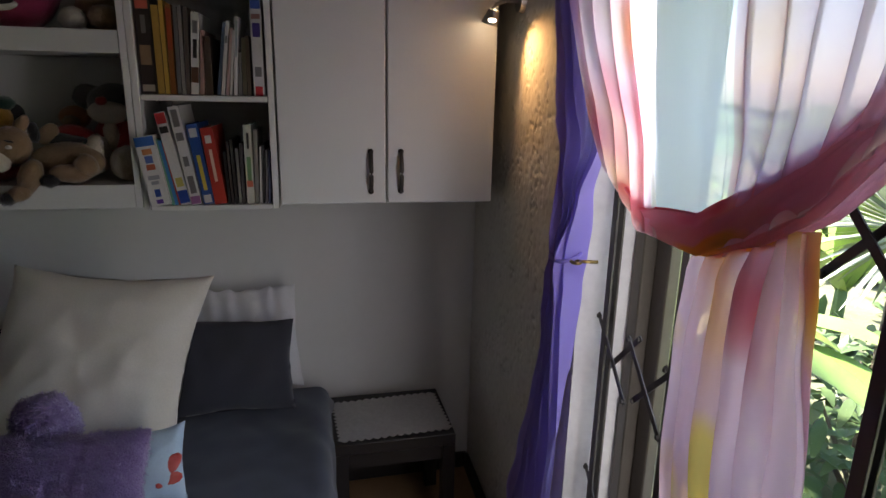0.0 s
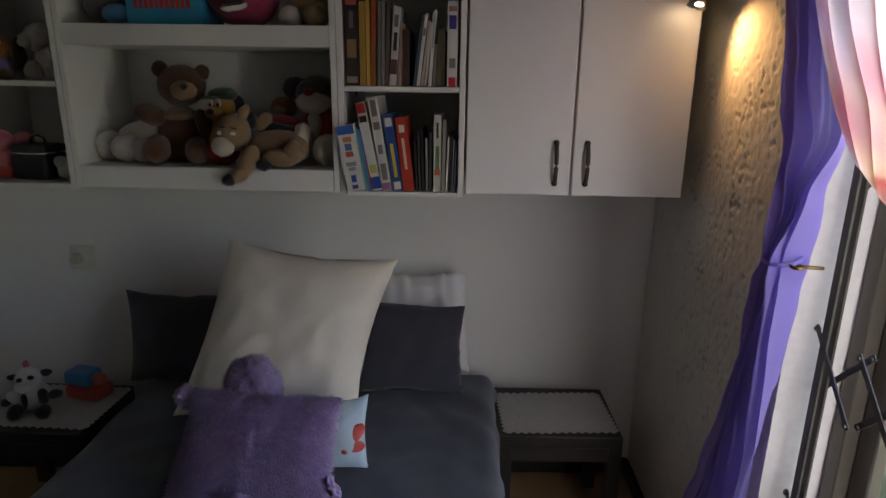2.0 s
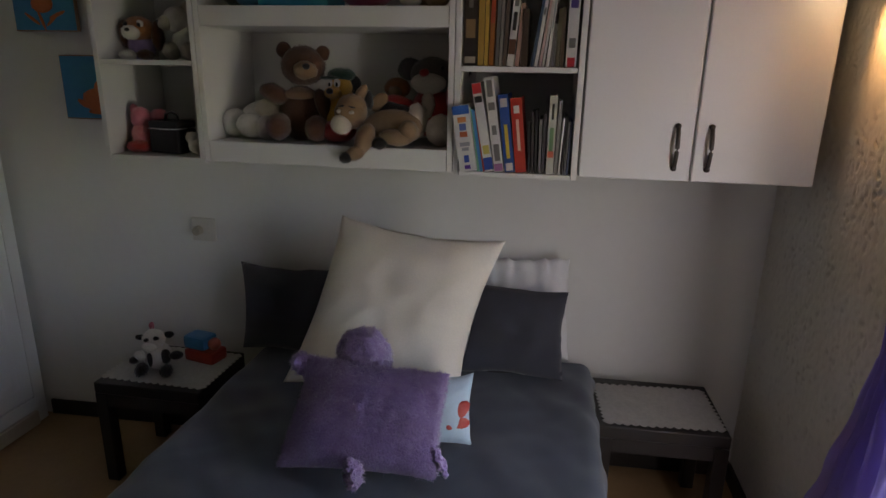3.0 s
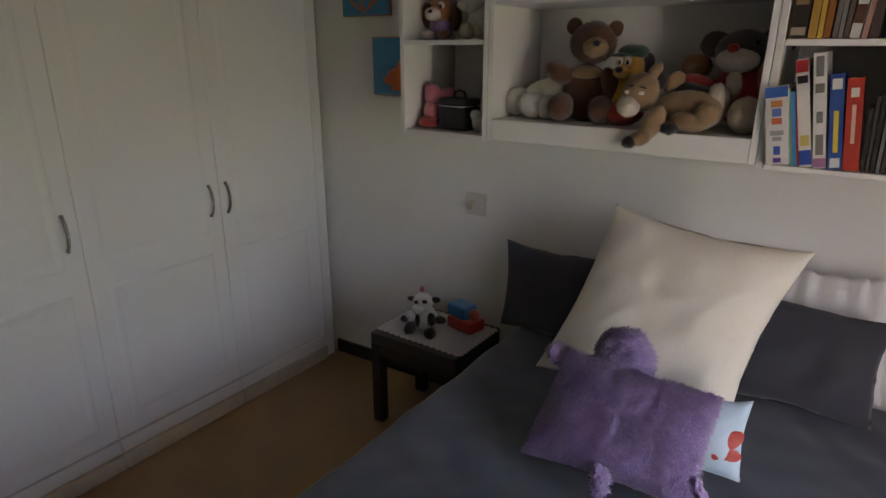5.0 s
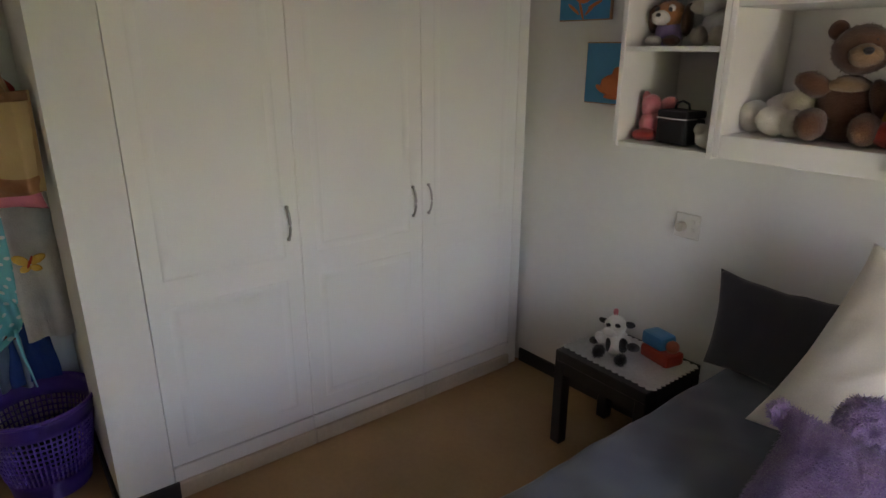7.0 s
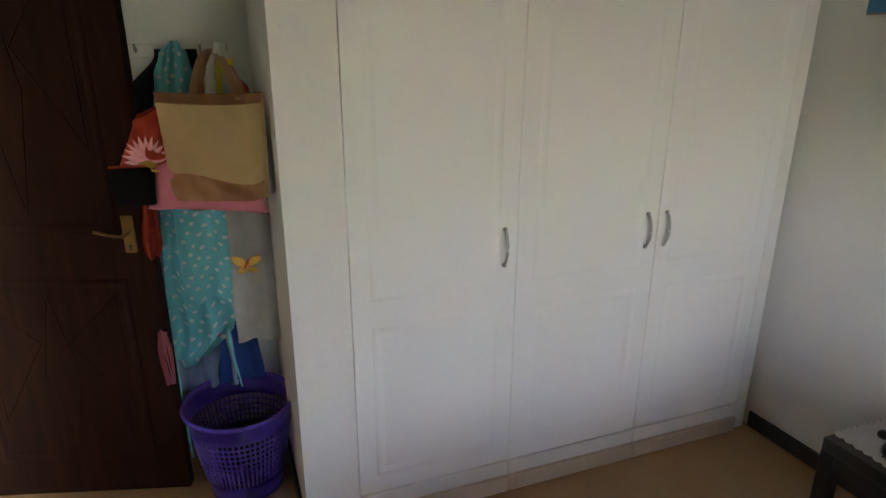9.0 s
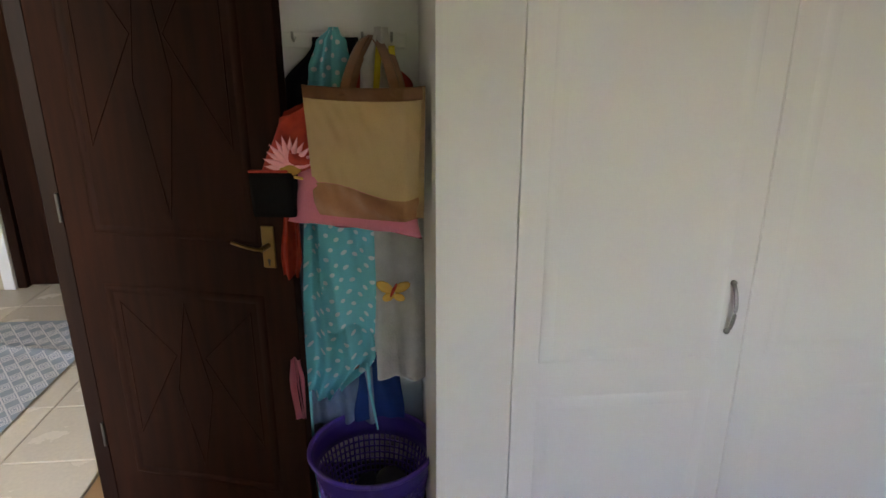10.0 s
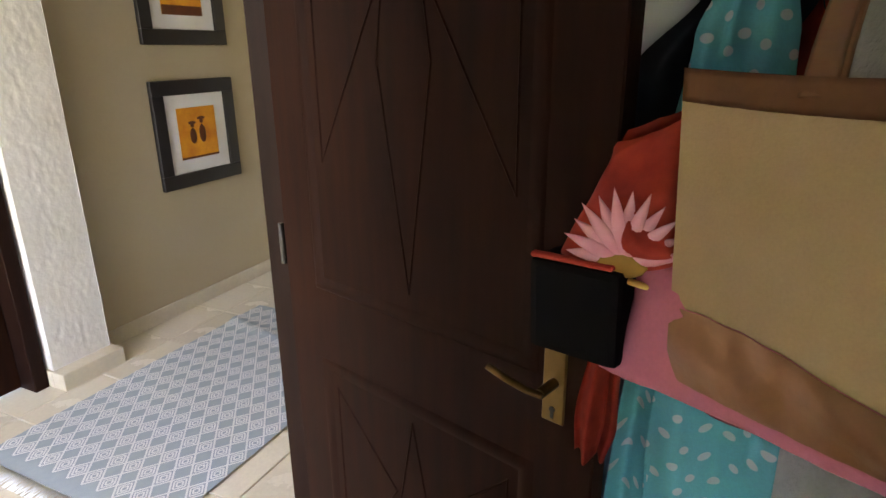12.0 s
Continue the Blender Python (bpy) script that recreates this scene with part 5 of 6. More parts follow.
# ---- on the back wall ----


def canvas(x0, x1, z0, z1, label, shapes):
    y = wall_y(x0)
    t = thing("canvas_picture", pose(x0, y, z0), label, "picture", "small canvases by the shelf")
    part("stretcher", box(0, x1 - x0, -0.018, -0.002, 0, z1 - z0, 0.002), mat("canvas_edge", (0.42, 0.22, 0.12), 0.7), t)
    part("painted_face", box(0.004, x1 - x0 - 0.004, -0.0195, -0.0185, 0.004, z1 - z0 - 0.004), mat("sea_blue_paint", (0.03, 0.22, 0.42), 0.6, (0.05, 0.28, 0.48), scale=14, vary=0.05), t)
    b = bmesh.new()
    for cx, cz, rx, rz, a in shapes:
        ball(b, (cx, -0.0198, cz), (rx, 0.0012, rz), (0, a, 0))
    part("painted_shape", b, mat("orange_paint", (0.62, 0.16, 0.04), 0.6), t)
    return t


canvas(0.313, 0.558, 1.372, 1.615, "blue canvas with an orange painted sea shape", ((0.14, 0.075, 0.06, 0.045, 0), (0.16, 0.12, 0.022, 0.03, 10), (0.085, 0.06, 0.03, 0.012, 30), (0.15, 0.03, 0.05, 0.010, 0)))
canvas(0.153, 0.423, 1.70, 1.945, "blue canvas with a red painted sea shape", ((0.13, 0.10, 0.05, 0.035, 0), (0.08, 0.045, 0.04, 0.007, 35), (0.12, 0.04, 0.04, 0.007, 70), (0.17, 0.045, 0.04, 0.007, -40), (0.19, 0.06, 0.04, 0.007, -20)))
SK = thing("wall_socket", pose(0.79, wall_y(0.79), 0.888), "white double wall socket plate with a plug", "socket")
PLASTIC = mat("white_plastic", (0.66, 0.63, 0.57), 0.4, vary=0.03)
part("plate", box(0, 0.105, -0.008, 0.0, 0, 0.098, 0.003), PLASTIC, SK)
b = cyl(bmesh.new(), (0.032, -0.008, 0.045), (0.032, -0.032, 0.045), 0.021, 0.018)
part("plug", b, mat("cream_plastic", (0.5, 0.45, 0.36), 0.45), SK)
for z in (0.062, 0.030):
    part("switch", box(0.068, 0.085, -0.0125, -0.0085, z, z + 0.016, 0.002), PLASTIC, SK)

# ---- wall spot lamp ----
SP = thing("spot_lamp", pose(2.934, -0.335, 1.825), "small chrome wall spot lamp with a lit bulb", "lamp")
part("wall_plate", cyl(bmesh.new(), (0.10, 0.02, 0.055), (0.083, 0.02, 0.055), 0.032, 0.03, 20), STEEL, SP)
part("arm", tube([(0.085, 0.02, 0.055), (0.045, 0.015, 0.055), (0.012, 0.006, 0.042), (0, 0, 0.025)], 0.006, 8), STEEL, SP)
b = bmesh.new()
bmesh.ops.create_cone(b, cap_ends=False, segments=20, radius1=0.026, radius2=0.016, depth=0.04, matrix=pose(0, 0, 0.008, 18, 12, 0))
part("shade", b, STEEL, SP, smooth=True)
part("bulb", ball(bmesh.new(), (-0.003, -0.004, -0.004), (0.018, 0.018, 0.012)), glow_mat("lit_bulb", (1, 0.8, 0.5), 3.0), SP, smooth=True)

# ---- clothes and bags on the wall behind the door ----


def dots_mat(name, ground, dot, scale):
    m = mat(name, ground, 0.9, None, scale=12, amount=0.35, grain=260, bump=0.3)
    t = m.node_tree
    v = t.nodes.new("ShaderNodeTexVoronoi")
    v.voronoi_dimensions = "2D"
    v.inputs["Scale"].default_value, v.inputs["Randomness"].default_value = scale, 0.3
    co = t.nodes.new("ShaderNodeTexCoord")
    mp = t.nodes.new("ShaderNodeMapping")
    mp.inputs["Rotation"].default_value = (0, 0, 0.5)
    t.links.new(co.outputs["UV"], mp.inputs["Vector"])
    t.links.new(mp.outputs["Vector"], v.inputs["Vector"])
    r = t.nodes.new("ShaderNodeMapRange")
    r.inputs["From Min"].default_value, r.inputs["From Max"].default_value = 0.21, 0.175
    t.links.new(v.outputs["Distance"], r.inputs["Value"])
    x = t.nodes.new("ShaderNodeMix")
    x.data_type = "RGBA"
    x.inputs["B"].default_value = (*dot, 1)
    b = t.nodes["Principled BSDF"]
    src = b.inputs["Base Color"].links[0].from_socket
    t.links.new(r.outputs["Result"], x.inputs["Factor"])
    t.links.new(src, x.inputs["A"])
    t.links.new(x.outputs["Result"], b.inputs["Base Color"])
    return m


TURQ = dots_mat("turquoise_dots", (0.20, 0.69, 0.74), (0.80, 0.86, 0.86), 1.0)


def hung(name, label, category, x, left, right, z0, z1, material, folds=4, amp=0.018, hem=0.0, lean=0.0, seed=0.0, uvs=(8, 16), thick=0.004, into=None):
    """Cloth that hangs from z1 to z0 between two edges given as tables of (z, y); lean moves its foot out."""
    t = into or thing(name, pose(0, 0, 0), label, category)

    def f(u, v):
        z = z0 + (z1 - z0) * v
        a, c = lerp(left, z), lerp(right, z)
        k = noise.noise(Vector((u * 4 + seed, z * 5, seed)))
        zz = z + hem * (math.sin(u * 7 + seed) + k) * (1 - v)
        return (x + lean * (1 - v) + amp * math.sin(u * folds * 2 * math.pi + 1.2 * z + seed + 1.5 * k) + 0.012 * k, a + (c - a) * u + 0.008 * k, zz)

    b = sheet(56, 56, f)
    uv = b.loops.layers.uv.verify()
    for face in b.faces:
        for lp in face.loops:
            lp[uv].uv = (lp[uv].uv[0] * uvs[0], lp[uv].uv[1] * uvs[1])
    bmesh.ops.solidify(b, geom=list(b.faces), thickness=thick)
    part(name if into else "cloth", b, material, t, smooth=True)
    return t


TOWEL = mat("white_towelling", (0.66, 0.63, 0.58), 0.95, scale=20, grain=160, bump=0.8, depth=0.003, sheen=0.3)
NAVY = mat("navy_cloth", (0.012, 0.014, 0.024), 0.9, grain=220)
PINKC = mat("pink_cotton", (0.52, 0.15, 0.19), 0.9, (0.44, 0.12, 0.16), scale=8, grain=200)
REDC = mat("red_cotton", (0.50, 0.045, 0.014), 0.85, (0.22, 0.012, 0.008), scale=16, amount=1.0)
PALEBLUE = mat("pale_blue_cloth", (0.22, 0.30, 0.46), 0.9, (0.35, 0.42, 0.55), scale=20, amount=0.8)
ROYAL = mat("royal_blue_cloth", (0.015, 0.07, 0.30), 0.8)
RAIL = thing("hook_rail", pose(0, 0, 0), "wall rail with metal hooks behind hanging clothes", "hook rail")
part("board", box(XW, XW + 0.016, -2.30, -1.93, 1.555, 1.60, 0.003), WHITE_D, RAIL)
for y in (-2.26, -2.155, -2.06, -1.975):
    part("hook", tube([(XW + 0.016, y, 1.585), (XW + 0.05, y, 1.575), (XW + 0.075, y, 1.582), (XW + 0.08, y, 1.60)], 0.004, 6), STEEL, RAIL)
GOWN = hung("dressing_gown", "turquoise towelling gown with white polka dots", "dressing gown", -0.50, ((0.48, -2.275), (0.75, -2.262), (1.1, -2.245), (1.3, -2.22)), ((0.48, -2.165), (0.62, -2.05), (0.80, -2.07), (1.1, -2.085), (1.3, -2.10)), 0.50, 1.32, TURQ, 3, 0.022, 0.02, 0.02, 1.0, (5.0, 24))
hung("sleeve", "turquoise polka-dot sleeve hanging in front of gown", "dressing gown", -0.455, ((0.7, -2.20), (1.0, -2.205), (1.3, -2.2)), ((0.7, -2.045), (1.0, -2.04), (1.3, -2.06)), 0.735, 1.30, TURQ, 1.5, 0.012, 0.012, 0.0, 4.0, (4.2, 16.5), into=GOWN)
GH = hung("hood", "turquoise polka-dot hood on the hook", "dressing gown", -0.54, ((1.36, -2.225), (1.5, -2.205), (1.57, -2.185), (1.61, -2.15)), ((1.36, -2.085), (1.5, -2.09), (1.57, -2.10), (1.61, -2.125)), 1.34, 1.61, TURQ, 1, 0.02, 0.0, 0.05, 2.0, (3.6, 8), into=GOWN)
part("tie", tube([(-0.46, -2.075, 0.62), (-0.455, -2.07, 0.52), (-0.45, -2.058, 0.44), (-0.45, -2.05, 0.38)], 0.008, 6, None, 0.4), TURQ, GH)
part("tie", tube([(-0.50, -2.265, 0.50), (-0.495, -2.268, 0.36), (-0.48, -2.262, 0.22), (-0.478, -2.255, 0.10)], 0.007, 6, None, 0.4), TURQ, GH)
TW = hung("bath_towel", "white towel with an embroidered yellow butterfly", "towel", -0.475, ((0.58, -2.045), (1.2, -2.05), (1.5, -2.05)), ((0.58, -1.890), (1.2, -1.895), (1.5, -1.93)), 0.560, 1.30, TOWEL, 1.5, 0.012, 0.004, 0.02, 6.0, (1, 1), 0.008)
b = bmesh.new()
YELLOW = mat("yellow_thread", (0.62, 0.34, 0.05), 0.8, (0.7, 0.5, 0.15), scale=40)
for cy, cz, ry, rz, a in ((-0.026, 0.012, 0.030, 0.017, -35), (0.024, 0.010, 0.030, 0.016, 25), (-0.016, -0.020, 0.020, 0.014, 30), (0.016, -0.022, 0.020, 0.013, -25)):
    ball(b, (-0.448, -1.988 + cy, 0.862 + cz), (0.004, ry, rz), (a, 0, 0))
p = part("butterfly", b, YELLOW, TW, "yellow embroidered butterfly", True)
part("butterfly_body", ball(bmesh.new(), (-0.443, -1.988, 0.865), (0.004, 0.005, 0.026), (-25, 0, 0)), REDC, p)
ST = hung("striped_towel", "white towel with yellow stripes on a hook", "towel", -0.38, ((1.36, -2.07), (1.5, -2.055), (1.6, -2.02)), ((1.36, -1.94), (1.5, -1.955), (1.6, -1.985)), 1.34, 1.605, TOWEL, 1, 0.014, 0.0, 0.06, 3.0)
for y0 in (-2.035, -1.975):
    part("stripe", sheet(3, 20, lambda u, v, y0=y0: (-0.290 - 0.058 * v, y0 + 0.016 * u + 0.018 * v * (1 if y0 < -2 else -0.6), 1.36 + 0.20 * v), None, 0.003), mat("yellow_weave", (0.72, 0.58, 0.04), 0.9), ST)
hung("jacket", "navy blue jacket hanging at the back", "jacket", -0.60, ((1.2, -2.33), (1.45, -2.29), (1.57, -2.20)), ((1.2, -2.03), (1.45, -2.04), (1.59, -2.07)), 1.15, 1.585, NAVY, 2, 0.02, 0.0, 0.05, 5.0)
hung("red_bag", "red cloth bag hanging at the back", "bag", -0.585, ((1.2, -2.10), (1.5, -2.09), (1.55, -2.07)), ((1.2, -1.91), (1.45, -1.915), (1.56, -2.02)), 1.15, 1.555, REDC, 1, 0.02, 0.0, 0.03, 8.0)
hung("pale_dress", "pale blue dress showing below the gown", "dress", -0.57, ((0.36, -2.27), (0.8, -2.285), (1.1, -2.28)), ((0.36, -2.06), (0.8, -2.07), (1.1, -2.08)), 0.34, 1.2, PALEBLUE, 3, 0.015, 0.01, 0.02, 9.0)
hung("red_scarf", "bunched red scarf hanging beside the door edge", "scarf", -0.385, ((0.93, -2.295), (1.0, -2.30), (1.12, -2.285)), ((0.93, -2.25), (1.0, -2.235), (1.12, -2.24)), 0.94, 1.14, REDC, 2, 0.014, 0.006, 0.0, 2.5)
hung("blouse", "red blouse showing between the folds", "clothing", -0.52, ((0.55, -2.165), (0.75, -2.16)), ((0.55, -2.075), (0.75, -2.09)), 0.56, 0.78, REDC, 1, 0.012, 0.01, 0.0, 3.5)
hung("cord_bag", "pink cloth bag hanging on long cords", "bag", -0.405, ((0.46, -2.295), (0.6, -2.305), (0.66, -2.30)), ((0.46, -2.262), (0.6, -2.265), (0.66, -2.275)), 0.46, 0.67, PINKC, 1, 0.01, 0.004, 0.0, 1.5)
hung("blue_satchel", "royal blue bag hanging above the basket", "bag", -0.56, ((0.38, -2.13), (0.52, -2.11), (0.6, -2.07)), ((0.38, -1.96), (0.52, -1.975), (0.6, -2.0)), 0.36, 0.60, ROYAL, 1, 0.012, 0.0, 0.02, 7.0)


def grid_bag(name, label, bl, br, tr, tl, d, material, **kw):
    return propped(name, label, bl, br, tr, tl, d, material, "bag", **kw)


FB = grid_bag("floral_bag", "red cloth bag printed with a pink daisy", (-0.36, -2.335, 1.225), (-0.34, -2.16, 1.225), (-0.37, -2.165, 1.45), (-0.38, -2.262, 1.395), 0.10, REDC, seed=41, wrinkle=0.03, n=40)
PETAL = mat("pink_petals", (0.70, 0.26, 0.30), 0.8, (0.75, 0.45, 0.45), scale=30)
for k in range(12):
    a = radians(-84 + k * 14.6)
    long = 0.030 + 0.010 * math.cos(a) + 0.004 * (k % 2)
    b = ball(bmesh.new(), (0, 0, 0), (0.004, 0.0085, long))
    for v in b.verts:
        v.co.y *= 1 - 0.8 * max(0, v.co.z / long) ** 1.5
    bmesh.ops.transform(b, matrix=pose(0.053 + 0.003 * (k % 2), -0.012 + 0.034 * math.sin(a), -0.064 + 0.044 * math.cos(a), math.degrees(-a), 0, 0), verts=b.verts)
    part("petal", b, PETAL, FB, smooth=True)
part("daisy_heart", ball(bmesh.new(), (0.056, -0.012, -0.066), (0.006, 0.028, 0.015)), mat("ochre_print", (0.36, 0.20, 0.03), 0.8), FB, smooth=True)
part("yellow_edge", ball(bmesh.new(), (0.050, 0.0, -0.086), (0.005, 0.03, 0.004), (-12, 0, 0)), YELLOW, FB, smooth=True)
BC = thing("black_case", pose(-0.340, -2.292, 1.195, 2, 0, -16), "stiff black fabric case with a red edge", "bag")
part("shell", box(-0.035, 0.035, -0.052, 0.065, -0.062, 0.055, 0.010, None, 2), mat("matt_black", (0.0045, 0.0042, 0.0045), 0.8, spec=0.1), BC)
part("edge", box(0.022, 0.034, -0.052, 0.055, 0.0555, 0.062, 0.002), REDC, BC)
grid_bag("pink_bag", "soft pink cloth bag squashed behind the tote", (-0.325, -2.255, 1.125), (-0.17, -1.912, 1.108), (-0.20, -1.912, 1.23), (-0.34, -2.225, 1.285), 0.08, PINKC, seed=51, wrinkle=0.02)

# the canvas tote
CANVAS = mat("beige_canvas", (0.40, 0.27, 0.13), 0.85, (0.35, 0.23, 0.11), scale=9, amount=0.6, grain=320, bump=0.5, depth=0.001)
COPPER = mat("copper_leather", (0.30, 0.14, 0.06), 0.38, (0.20, 0.085, 0.035), scale=10, amount=0.8, grain=120, bump=0.2, metal=0.35)
TT = thing("tote_bag", pose(0, 0, 0), "beige canvas tote bag with copper leather trim", "bag")
TL, TR, BL, BR = Vector((-0.305, -2.200, 1.468)), Vector((-0.115, -1.905, 1.472)), Vector((-0.285, -2.182, 1.152)), Vector((-0.105, -1.912, 1.172))


def tote(u, v, front=1):
    p = (BL * (1 - u) + BR * u) * (1 - v) + (TL * (1 - u) + TR * u) * v
    bulge = math.sin(math.pi * u) ** 0.7 * (0.25 + 0.75 * math.sin(math.pi * min(1, v * 0.9 + 0.1)))
    p = p + Vector((front * 0.024 * bulge, 0, -0.006 * math.sin(math.pi * u) * v))
    w = 0.004 * noise.noise(Vector((u * 7, v * 6, front))) + 0.003 * noise.noise(Vector((u * 16 + v * 6, v * 4, 2)))
    if u > 0.84 and front > 0:
        p.x -= 0.05 * (u - 0.84) / 0.16 * (1 - 0.4 * v)
    return Vector((p.x + w, p.y, p.z))


BASE = lambda u: 0.205 + 0.055 * math.sin(u * 5.0 + 0.7)
part("canvas_front", sheet(50, 40, lambda u, v: tote(u, BASE(u) + (0.91 - BASE(u)) * v)), CANVAS, TT)
part("canvas_back", sheet(30, 30, lambda u, v: tote(u, v, -1) - Vector((0.02, 0, 0))), CANVAS, TT)
part("copper_base", sheet(50, 16, lambda u, v: tote(u, BASE(u) * v) + Vector((0.003 + 0.012 * math.sin(v * 3.1) * math.sin(u * 6 + v * 2) ** 2, 0, -0.004 * (1 - v)))), COPPER, TT, "creased copper leather base")
part("top_band", sheet(50, 5, lambda u, v: tote(u, 0.905 + 0.10 * v) + Vector((0.003, 0, 0)), None, 0.002), COPPER, TT)
for u0, u1, off in ((0.36, 0.78, 0.004), (0.40, 0.82, -0.05)):
    a, c = tote(u0, 0.95), tote(u1, 0.95)
    pts = []
    for k in range(17):
        s = k / 16
        q = a * (1 - s) + c * s
        pts.append((q.x + off - 0.24 * math.sin(math.pi * s), q.y, q.z + 0.135 * math.sin(math.pi * s) ** 0.8))
    part("strap", tube(pts, 0.013, 8, None, 0.16), COPPER, TT)

# ---- laundry basket ----
LB = thing("laundry_basket", pose(-0.385, -2.067, 0), "purple perforated plastic laundry basket holding dark washing", "basket")
VIOLET = mat("purple_plastic", (0.075, 0.035, 0.27), 0.38, (0.06, 0.03, 0.22), scale=4, grain=100, bump=0.04)


def wall_r(z):
    return 0.130 + 0.058 * z / 0.36


def ring_band(z0, z1, n=48, rows=3):
    return sheet(n, rows, lambda u, v: (wall_r(z0 + (z1 - z0) * v) * math.cos(2 * math.pi * u), wall_r(z0 + (z1 - z0) * v) * math.sin(2 * math.pi * u), z0 + (z1 - z0) * v), None, 0.003)


part("lower_wall", ring_band(0.004, 0.09), VIOLET, LB, smooth=True)
part("upper_wall", ring_band(0.285, 0.36), VIOLET, LB, smooth=True)
b = bmesh.new()
bmesh.ops.create_circle(b, cap_ends=True, segments=48, radius=0.13, matrix=pose(0, 0, 0.006))
part("bottom", b, VIOLET, LB)
part("rim", tube([(0.194 * math.cos(a), 0.194 * math.sin(a), 0.363) for a in (2 * math.pi * k / 48 for k in range(49))], 0.008, 8), VIOLET, LB, smooth=True)
for k in range(60):
    a = 2 * math.pi * k / 60
    part("rib", tube([(wall_r(z) * math.cos(a), wall_r(z) * math.sin(a), z) for z in (0.088, 0.19, 0.287)], 0.0036, 5), VIOLET, LB, smooth=True)
for j in range(8):
    z = 0.108 + j * 0.0225
    part("hoop", tube([(wall_r(z) * math.cos(a), wall_r(z) * math.sin(a), z) for a in (2 * math.pi * k / 48 for k in range(49))], 0.0036, 5), VIOLET, LB, smooth=True)
b = bmesh.new()
for k in range(9):
    ball(b, (random.uniform(-0.06, 0.06), random.uniform(-0.06, 0.06), 0.16 + random.uniform(-0.05, 0.03)), (0.07, 0.06, 0.04), (random.uniform(-30, 30), random.uniform(-30, 30), 0))
for v in b.verts:
    v.co += v.normal * 0.014 * noise.noise(v.co * 22)
solid("dark_washing", b, NAVY, "crumpled dark washing inside the basket", "laundry", "stuff", True).matrix_basis = pose(-0.385, -2.067, 0)

# ---- garden ----
LEAF = mat("bright_leaf", (0.17, 0.28, 0.06), 0.5, (0.27, 0.36, 0.09), scale=5, amount=0.9, per=0.2)
LEAF2 = mat("mid_leaf", (0.09, 0.16, 0.06), 0.5, (0.15, 0.23, 0.08), scale=7, amount=0.9, per=0.2)
SPIKE = mat("grey_green_spike", (0.25, 0.30, 0.22), 0.55, (0.36, 0.38, 0.30), scale=9, amount=0.9)
BARK = mat("grey_bark", (0.16, 0.13, 0.10), 0.9, (0.10, 0.08, 0.06), scale=12, grain=60, bump=0.8, depth=0.01)
SOIL = mat("garden_ground", (0.15, 0.17, 0.09), 0.95, (0.22, 0.22, 0.14), scale=1.5, amount=0.9, grain=12, bump=0.8, depth=0.03)
b = sheet(60, 60, lambda u, v: (3.18 + 400 * u ** 3, -200 + 400 * v, -0.16 + 0.02 * noise.noise(Vector((u * 40, v * 40, 0))) + 0.3 * u))
solid("ground", b, SOIL, "green planted garden ground outside", "ground", "structure")


def blade(bm, root, tip, w, droop, n=8, fold=0.25):
    """A long leaf from root to tip with a keel, bent down by droop."""
    root, tip = Vector(root), Vector(tip)
    side = (tip - root).cross(Vector((0, 0, 1))).normalized()
    rows = []
    for k in range(n + 1):
        s = k / n
        c = root.lerp(tip, s) + Vector((0, 0, droop * math.sin(math.pi * s * 0.75)))
        h = w * math.sin(math.pi * min(1, s * 0.92 + 0.07)) ** 0.8
        rows.append([bm.verts.new(c + side * h * q + Vector((0, 0, fold * h * abs(q)))) for q in (-1, 0, 1)])
    for a, c in zip(rows, rows[1:]):
        for k in (0, 1):
            bm.faces.new((a[k], a[k + 1], c[k + 1], c[k])).smooth = True


def banana(at, n, size, seed):
    r = random.Random(seed)
    t = thing("banana_plant", pose(*at), "broad-leaved bright green plant outside the glass door", "plant", "garden plants")
    part("stem", cyl(bmesh.new(), (0, 0, -0.2), (0, 0, 0.7 * size), 0.05, 0.03), LEAF2, t)
    for k in range(n):
        a = 2 * math.pi * (k + r.uniform(0, 0.6)) / n
        d = size * r.uniform(0.7, 1.1)
        b = bmesh.new()
        blade(b, (0, 0, 0.45 * size), (d * math.cos(a), d * math.sin(a), size * r.uniform(0.5, 1.0)), 0.13 * size, 0.3 * size, 12, 0.35)
        part("leaf", b, LEAF, t)
    return t


def yucca(at, n, size, seed):
    r = random.Random(seed)
    t = thing("yucca", pose(*at), "spiky grey-green yucca on a bare trunk", "plant", "garden plants")
    part("trunk", cyl(bmesh.new(), (0, 0, -1.4), (0, 0, 0.02), 0.07, 0.05), BARK, t)
    b = bmesh.new()
    for k in range(n):
        a, e = r.uniform(0, 2 * math.pi), r.uniform(-0.9, 1.3)
        d = size * r.uniform(0.75, 1.05)
        blade(b, (0, 0, 0), (d * math.cos(a) * math.cos(e), d * math.sin(a) * math.cos(e), d * math.sin(e)), 0.016, 0.03, 4, 0.2)
    part("spikes", b, SPIKE, t)["kind"] = "stuff"
    return t


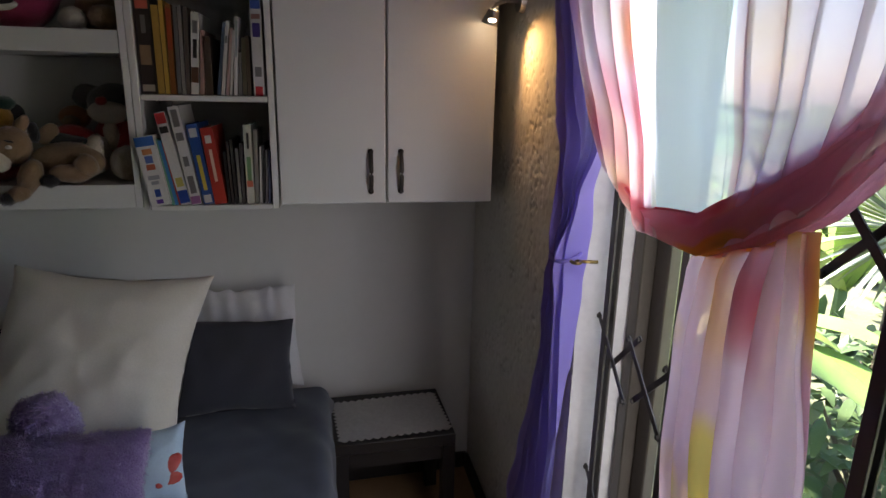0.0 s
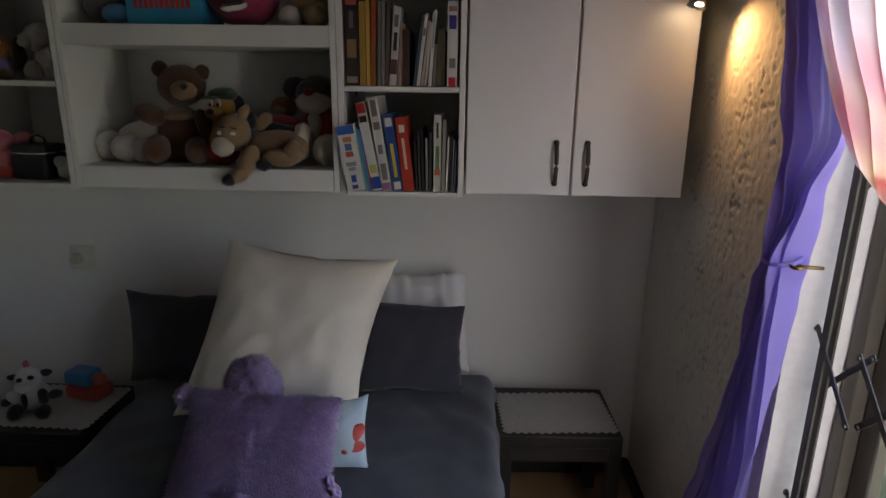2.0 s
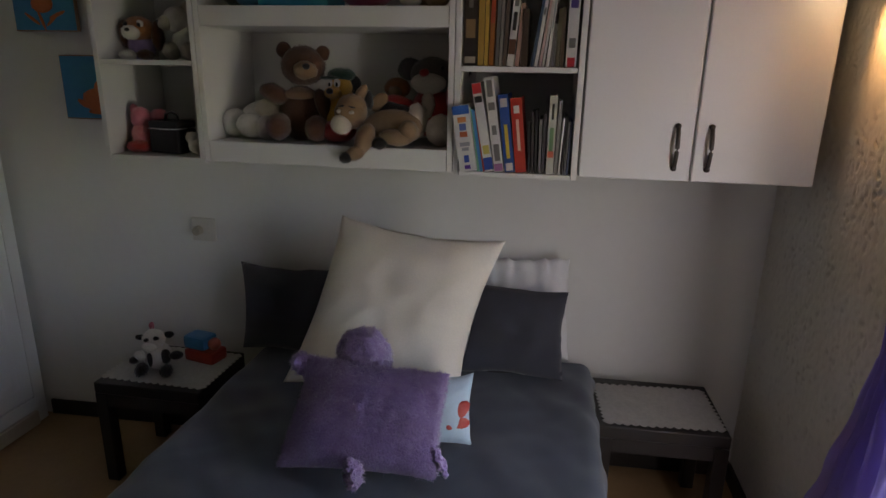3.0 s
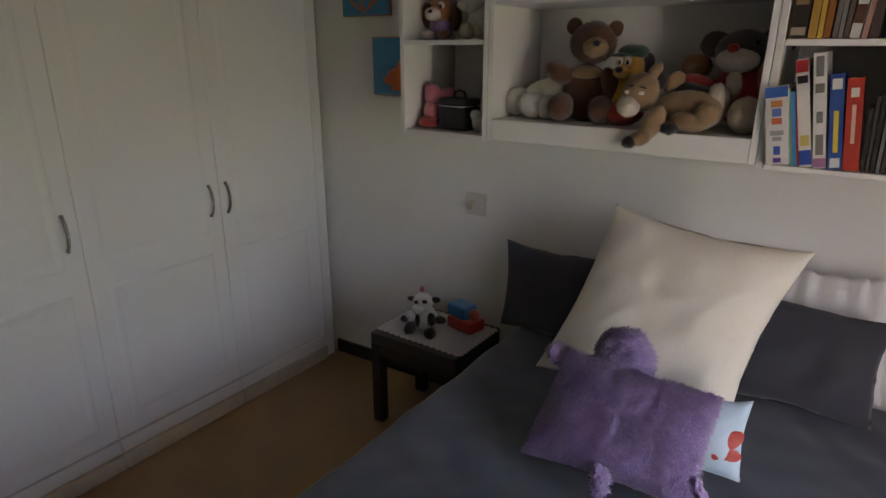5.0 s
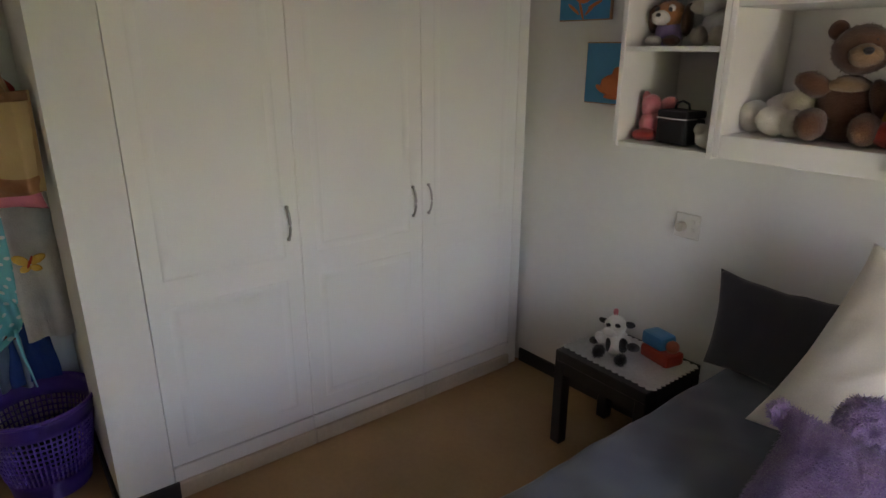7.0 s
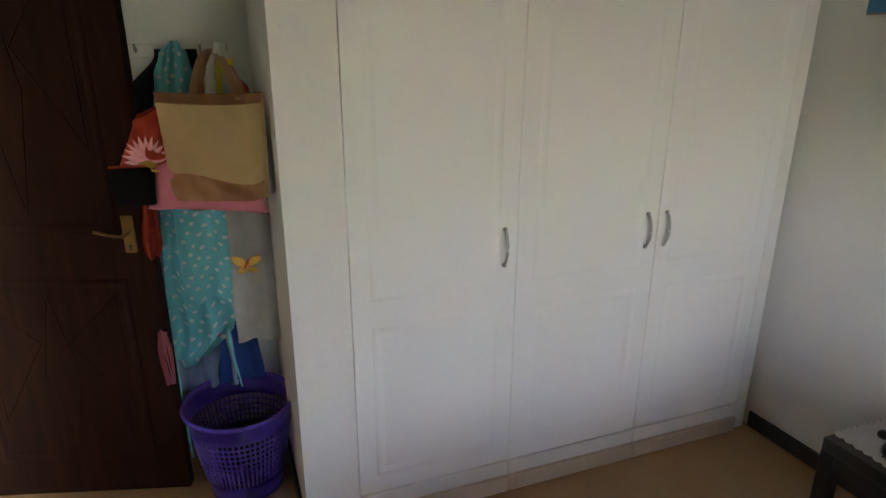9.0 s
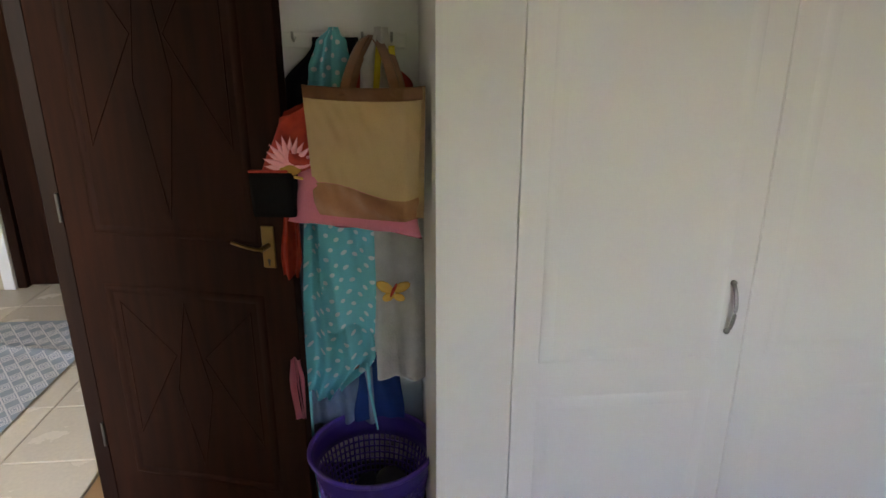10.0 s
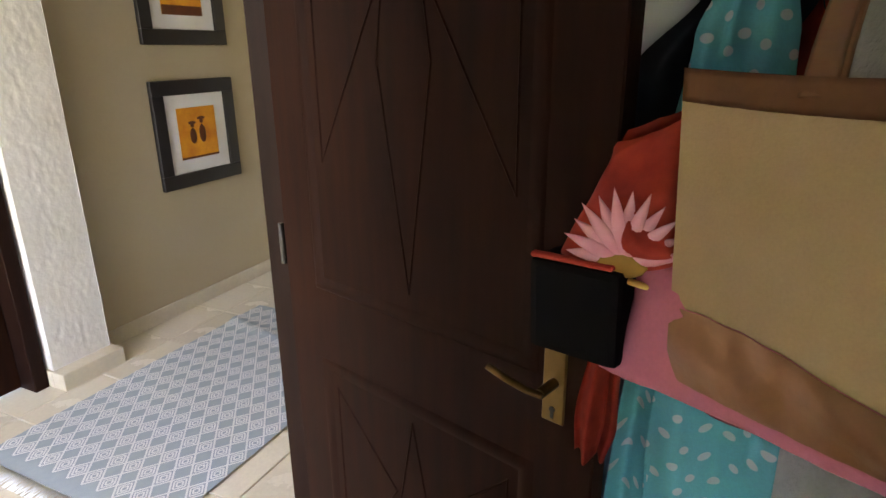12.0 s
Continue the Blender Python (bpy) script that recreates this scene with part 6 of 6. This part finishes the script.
def shrub(at, size, n, seed, material, leaf=0.09):
    r = random.Random(seed)
    t = thing("shrub", pose(*at), "leafy green garden shrub", "shrub", "garden plants")
    b = bmesh.new()
    for k in range(9):
        a = r.uniform(0, 2 * math.pi)
        cyl(b, (0, 0, -0.3), (0.6 * size * math.cos(a), 0.6 * size * math.sin(a), size * r.uniform(0.3, 0.9)), 0.02, 0.006, 5)
    part("stems", b, BARK, t)["kind"] = "stuff"
    b = bmesh.new()
    for k in range(n):
        a, q = r.uniform(0, 2 * math.pi), r.random() ** 0.5
        c = Vector((size * q * math.cos(a), size * q * math.sin(a), size * (r.uniform(-0.25, 1.0) * (1.05 - 0.6 * q * q)) + 0.1 * noise.noise(Vector((a, q, seed)))))
        d = Vector((r.uniform(-1, 1), r.uniform(-1, 1), r.uniform(-0.5, 0.7))).normalized() * leaf * r.uniform(0.6, 1.4)
        blade(b, c, c + d, leaf * 0.22, leaf * 0.15, 3, 0.3)
    part("leaves", b, material, t)["kind"] = "stuff"
    return t


banana((4.35, -0.95, 0.0), 8, 0.85, 1)
banana((4.05, 0.35, -0.1), 7, 0.9, 2)
banana((5.6, 0.9, 0.0), 8, 1.0, 7)
yucca((5.05, 0.05, 1.05), 170, 0.62, 3)
for at, size, n, seed, m, leaf in (((4.9, -0.2, -0.1), 0.75, 900, 11, LEAF2, 0.13), ((5.9, -1.2, -0.1), 1.0, 900, 12, LEAF, 0.15), ((4.1, 1.5, -0.1), 0.8, 800, 13, LEAF2, 0.14), ((5.5, 2.6, 0.0), 0.9, 900, 14, LEAF, 0.16),
                                   ((7.2, 0.8, 0.0), 0.9, 1000, 15, LEAF2, 0.2), ((8.0, 3.2, 0.0), 1.0, 1100, 16, LEAF, 0.25), ((4.6, 4.2, 0.0), 0.9, 900, 17, LEAF2, 0.2), ((8.6, -2.4, 0.0), 1.0, 900, 18, LEAF2, 0.25), ((6.2, -3.6, 0.0), 0.9, 700, 19, LEAF, 0.2), ((6.3, 5.6, 0.0), 1.0, 900, 20, LEAF, 0.25)):
    shrub(at, size, n, seed, m, leaf)
b = sheet(40, 8, lambda u, v: (14 + 0.6 * noise.noise(Vector((u * 30, v * 5, 0))), -30 + 60 * u, -0.3 + 1.7 * v + 0.5 * noise.noise(Vector((u * 22, 1, 0))) * v))
solid("backdrop", b, LEAF2, "far green hedge behind the garden", "hedge", "structure")

# ---- corridor floor tiles ----
tile_mesh = None
for i in range(16):
    for j in range(6):
        x, y = HX0 + 0.18 + i * 0.405, -5.37 + j * 0.405
        if x > 1.75:
            continue
        if tile_mesh is None:
            o = part("tile", box(-0.2, 0.2, -0.2, 0.2, -0.011, 0.0, 0.002), TILE, bpy.data.objects["corridor_slab"])
            tile_mesh = o.data
        else:
            o = new("tile", tile_mesh)
            o.parent = bpy.data.objects["corridor_slab"]
        o.matrix_basis = pose(x, y, 0)
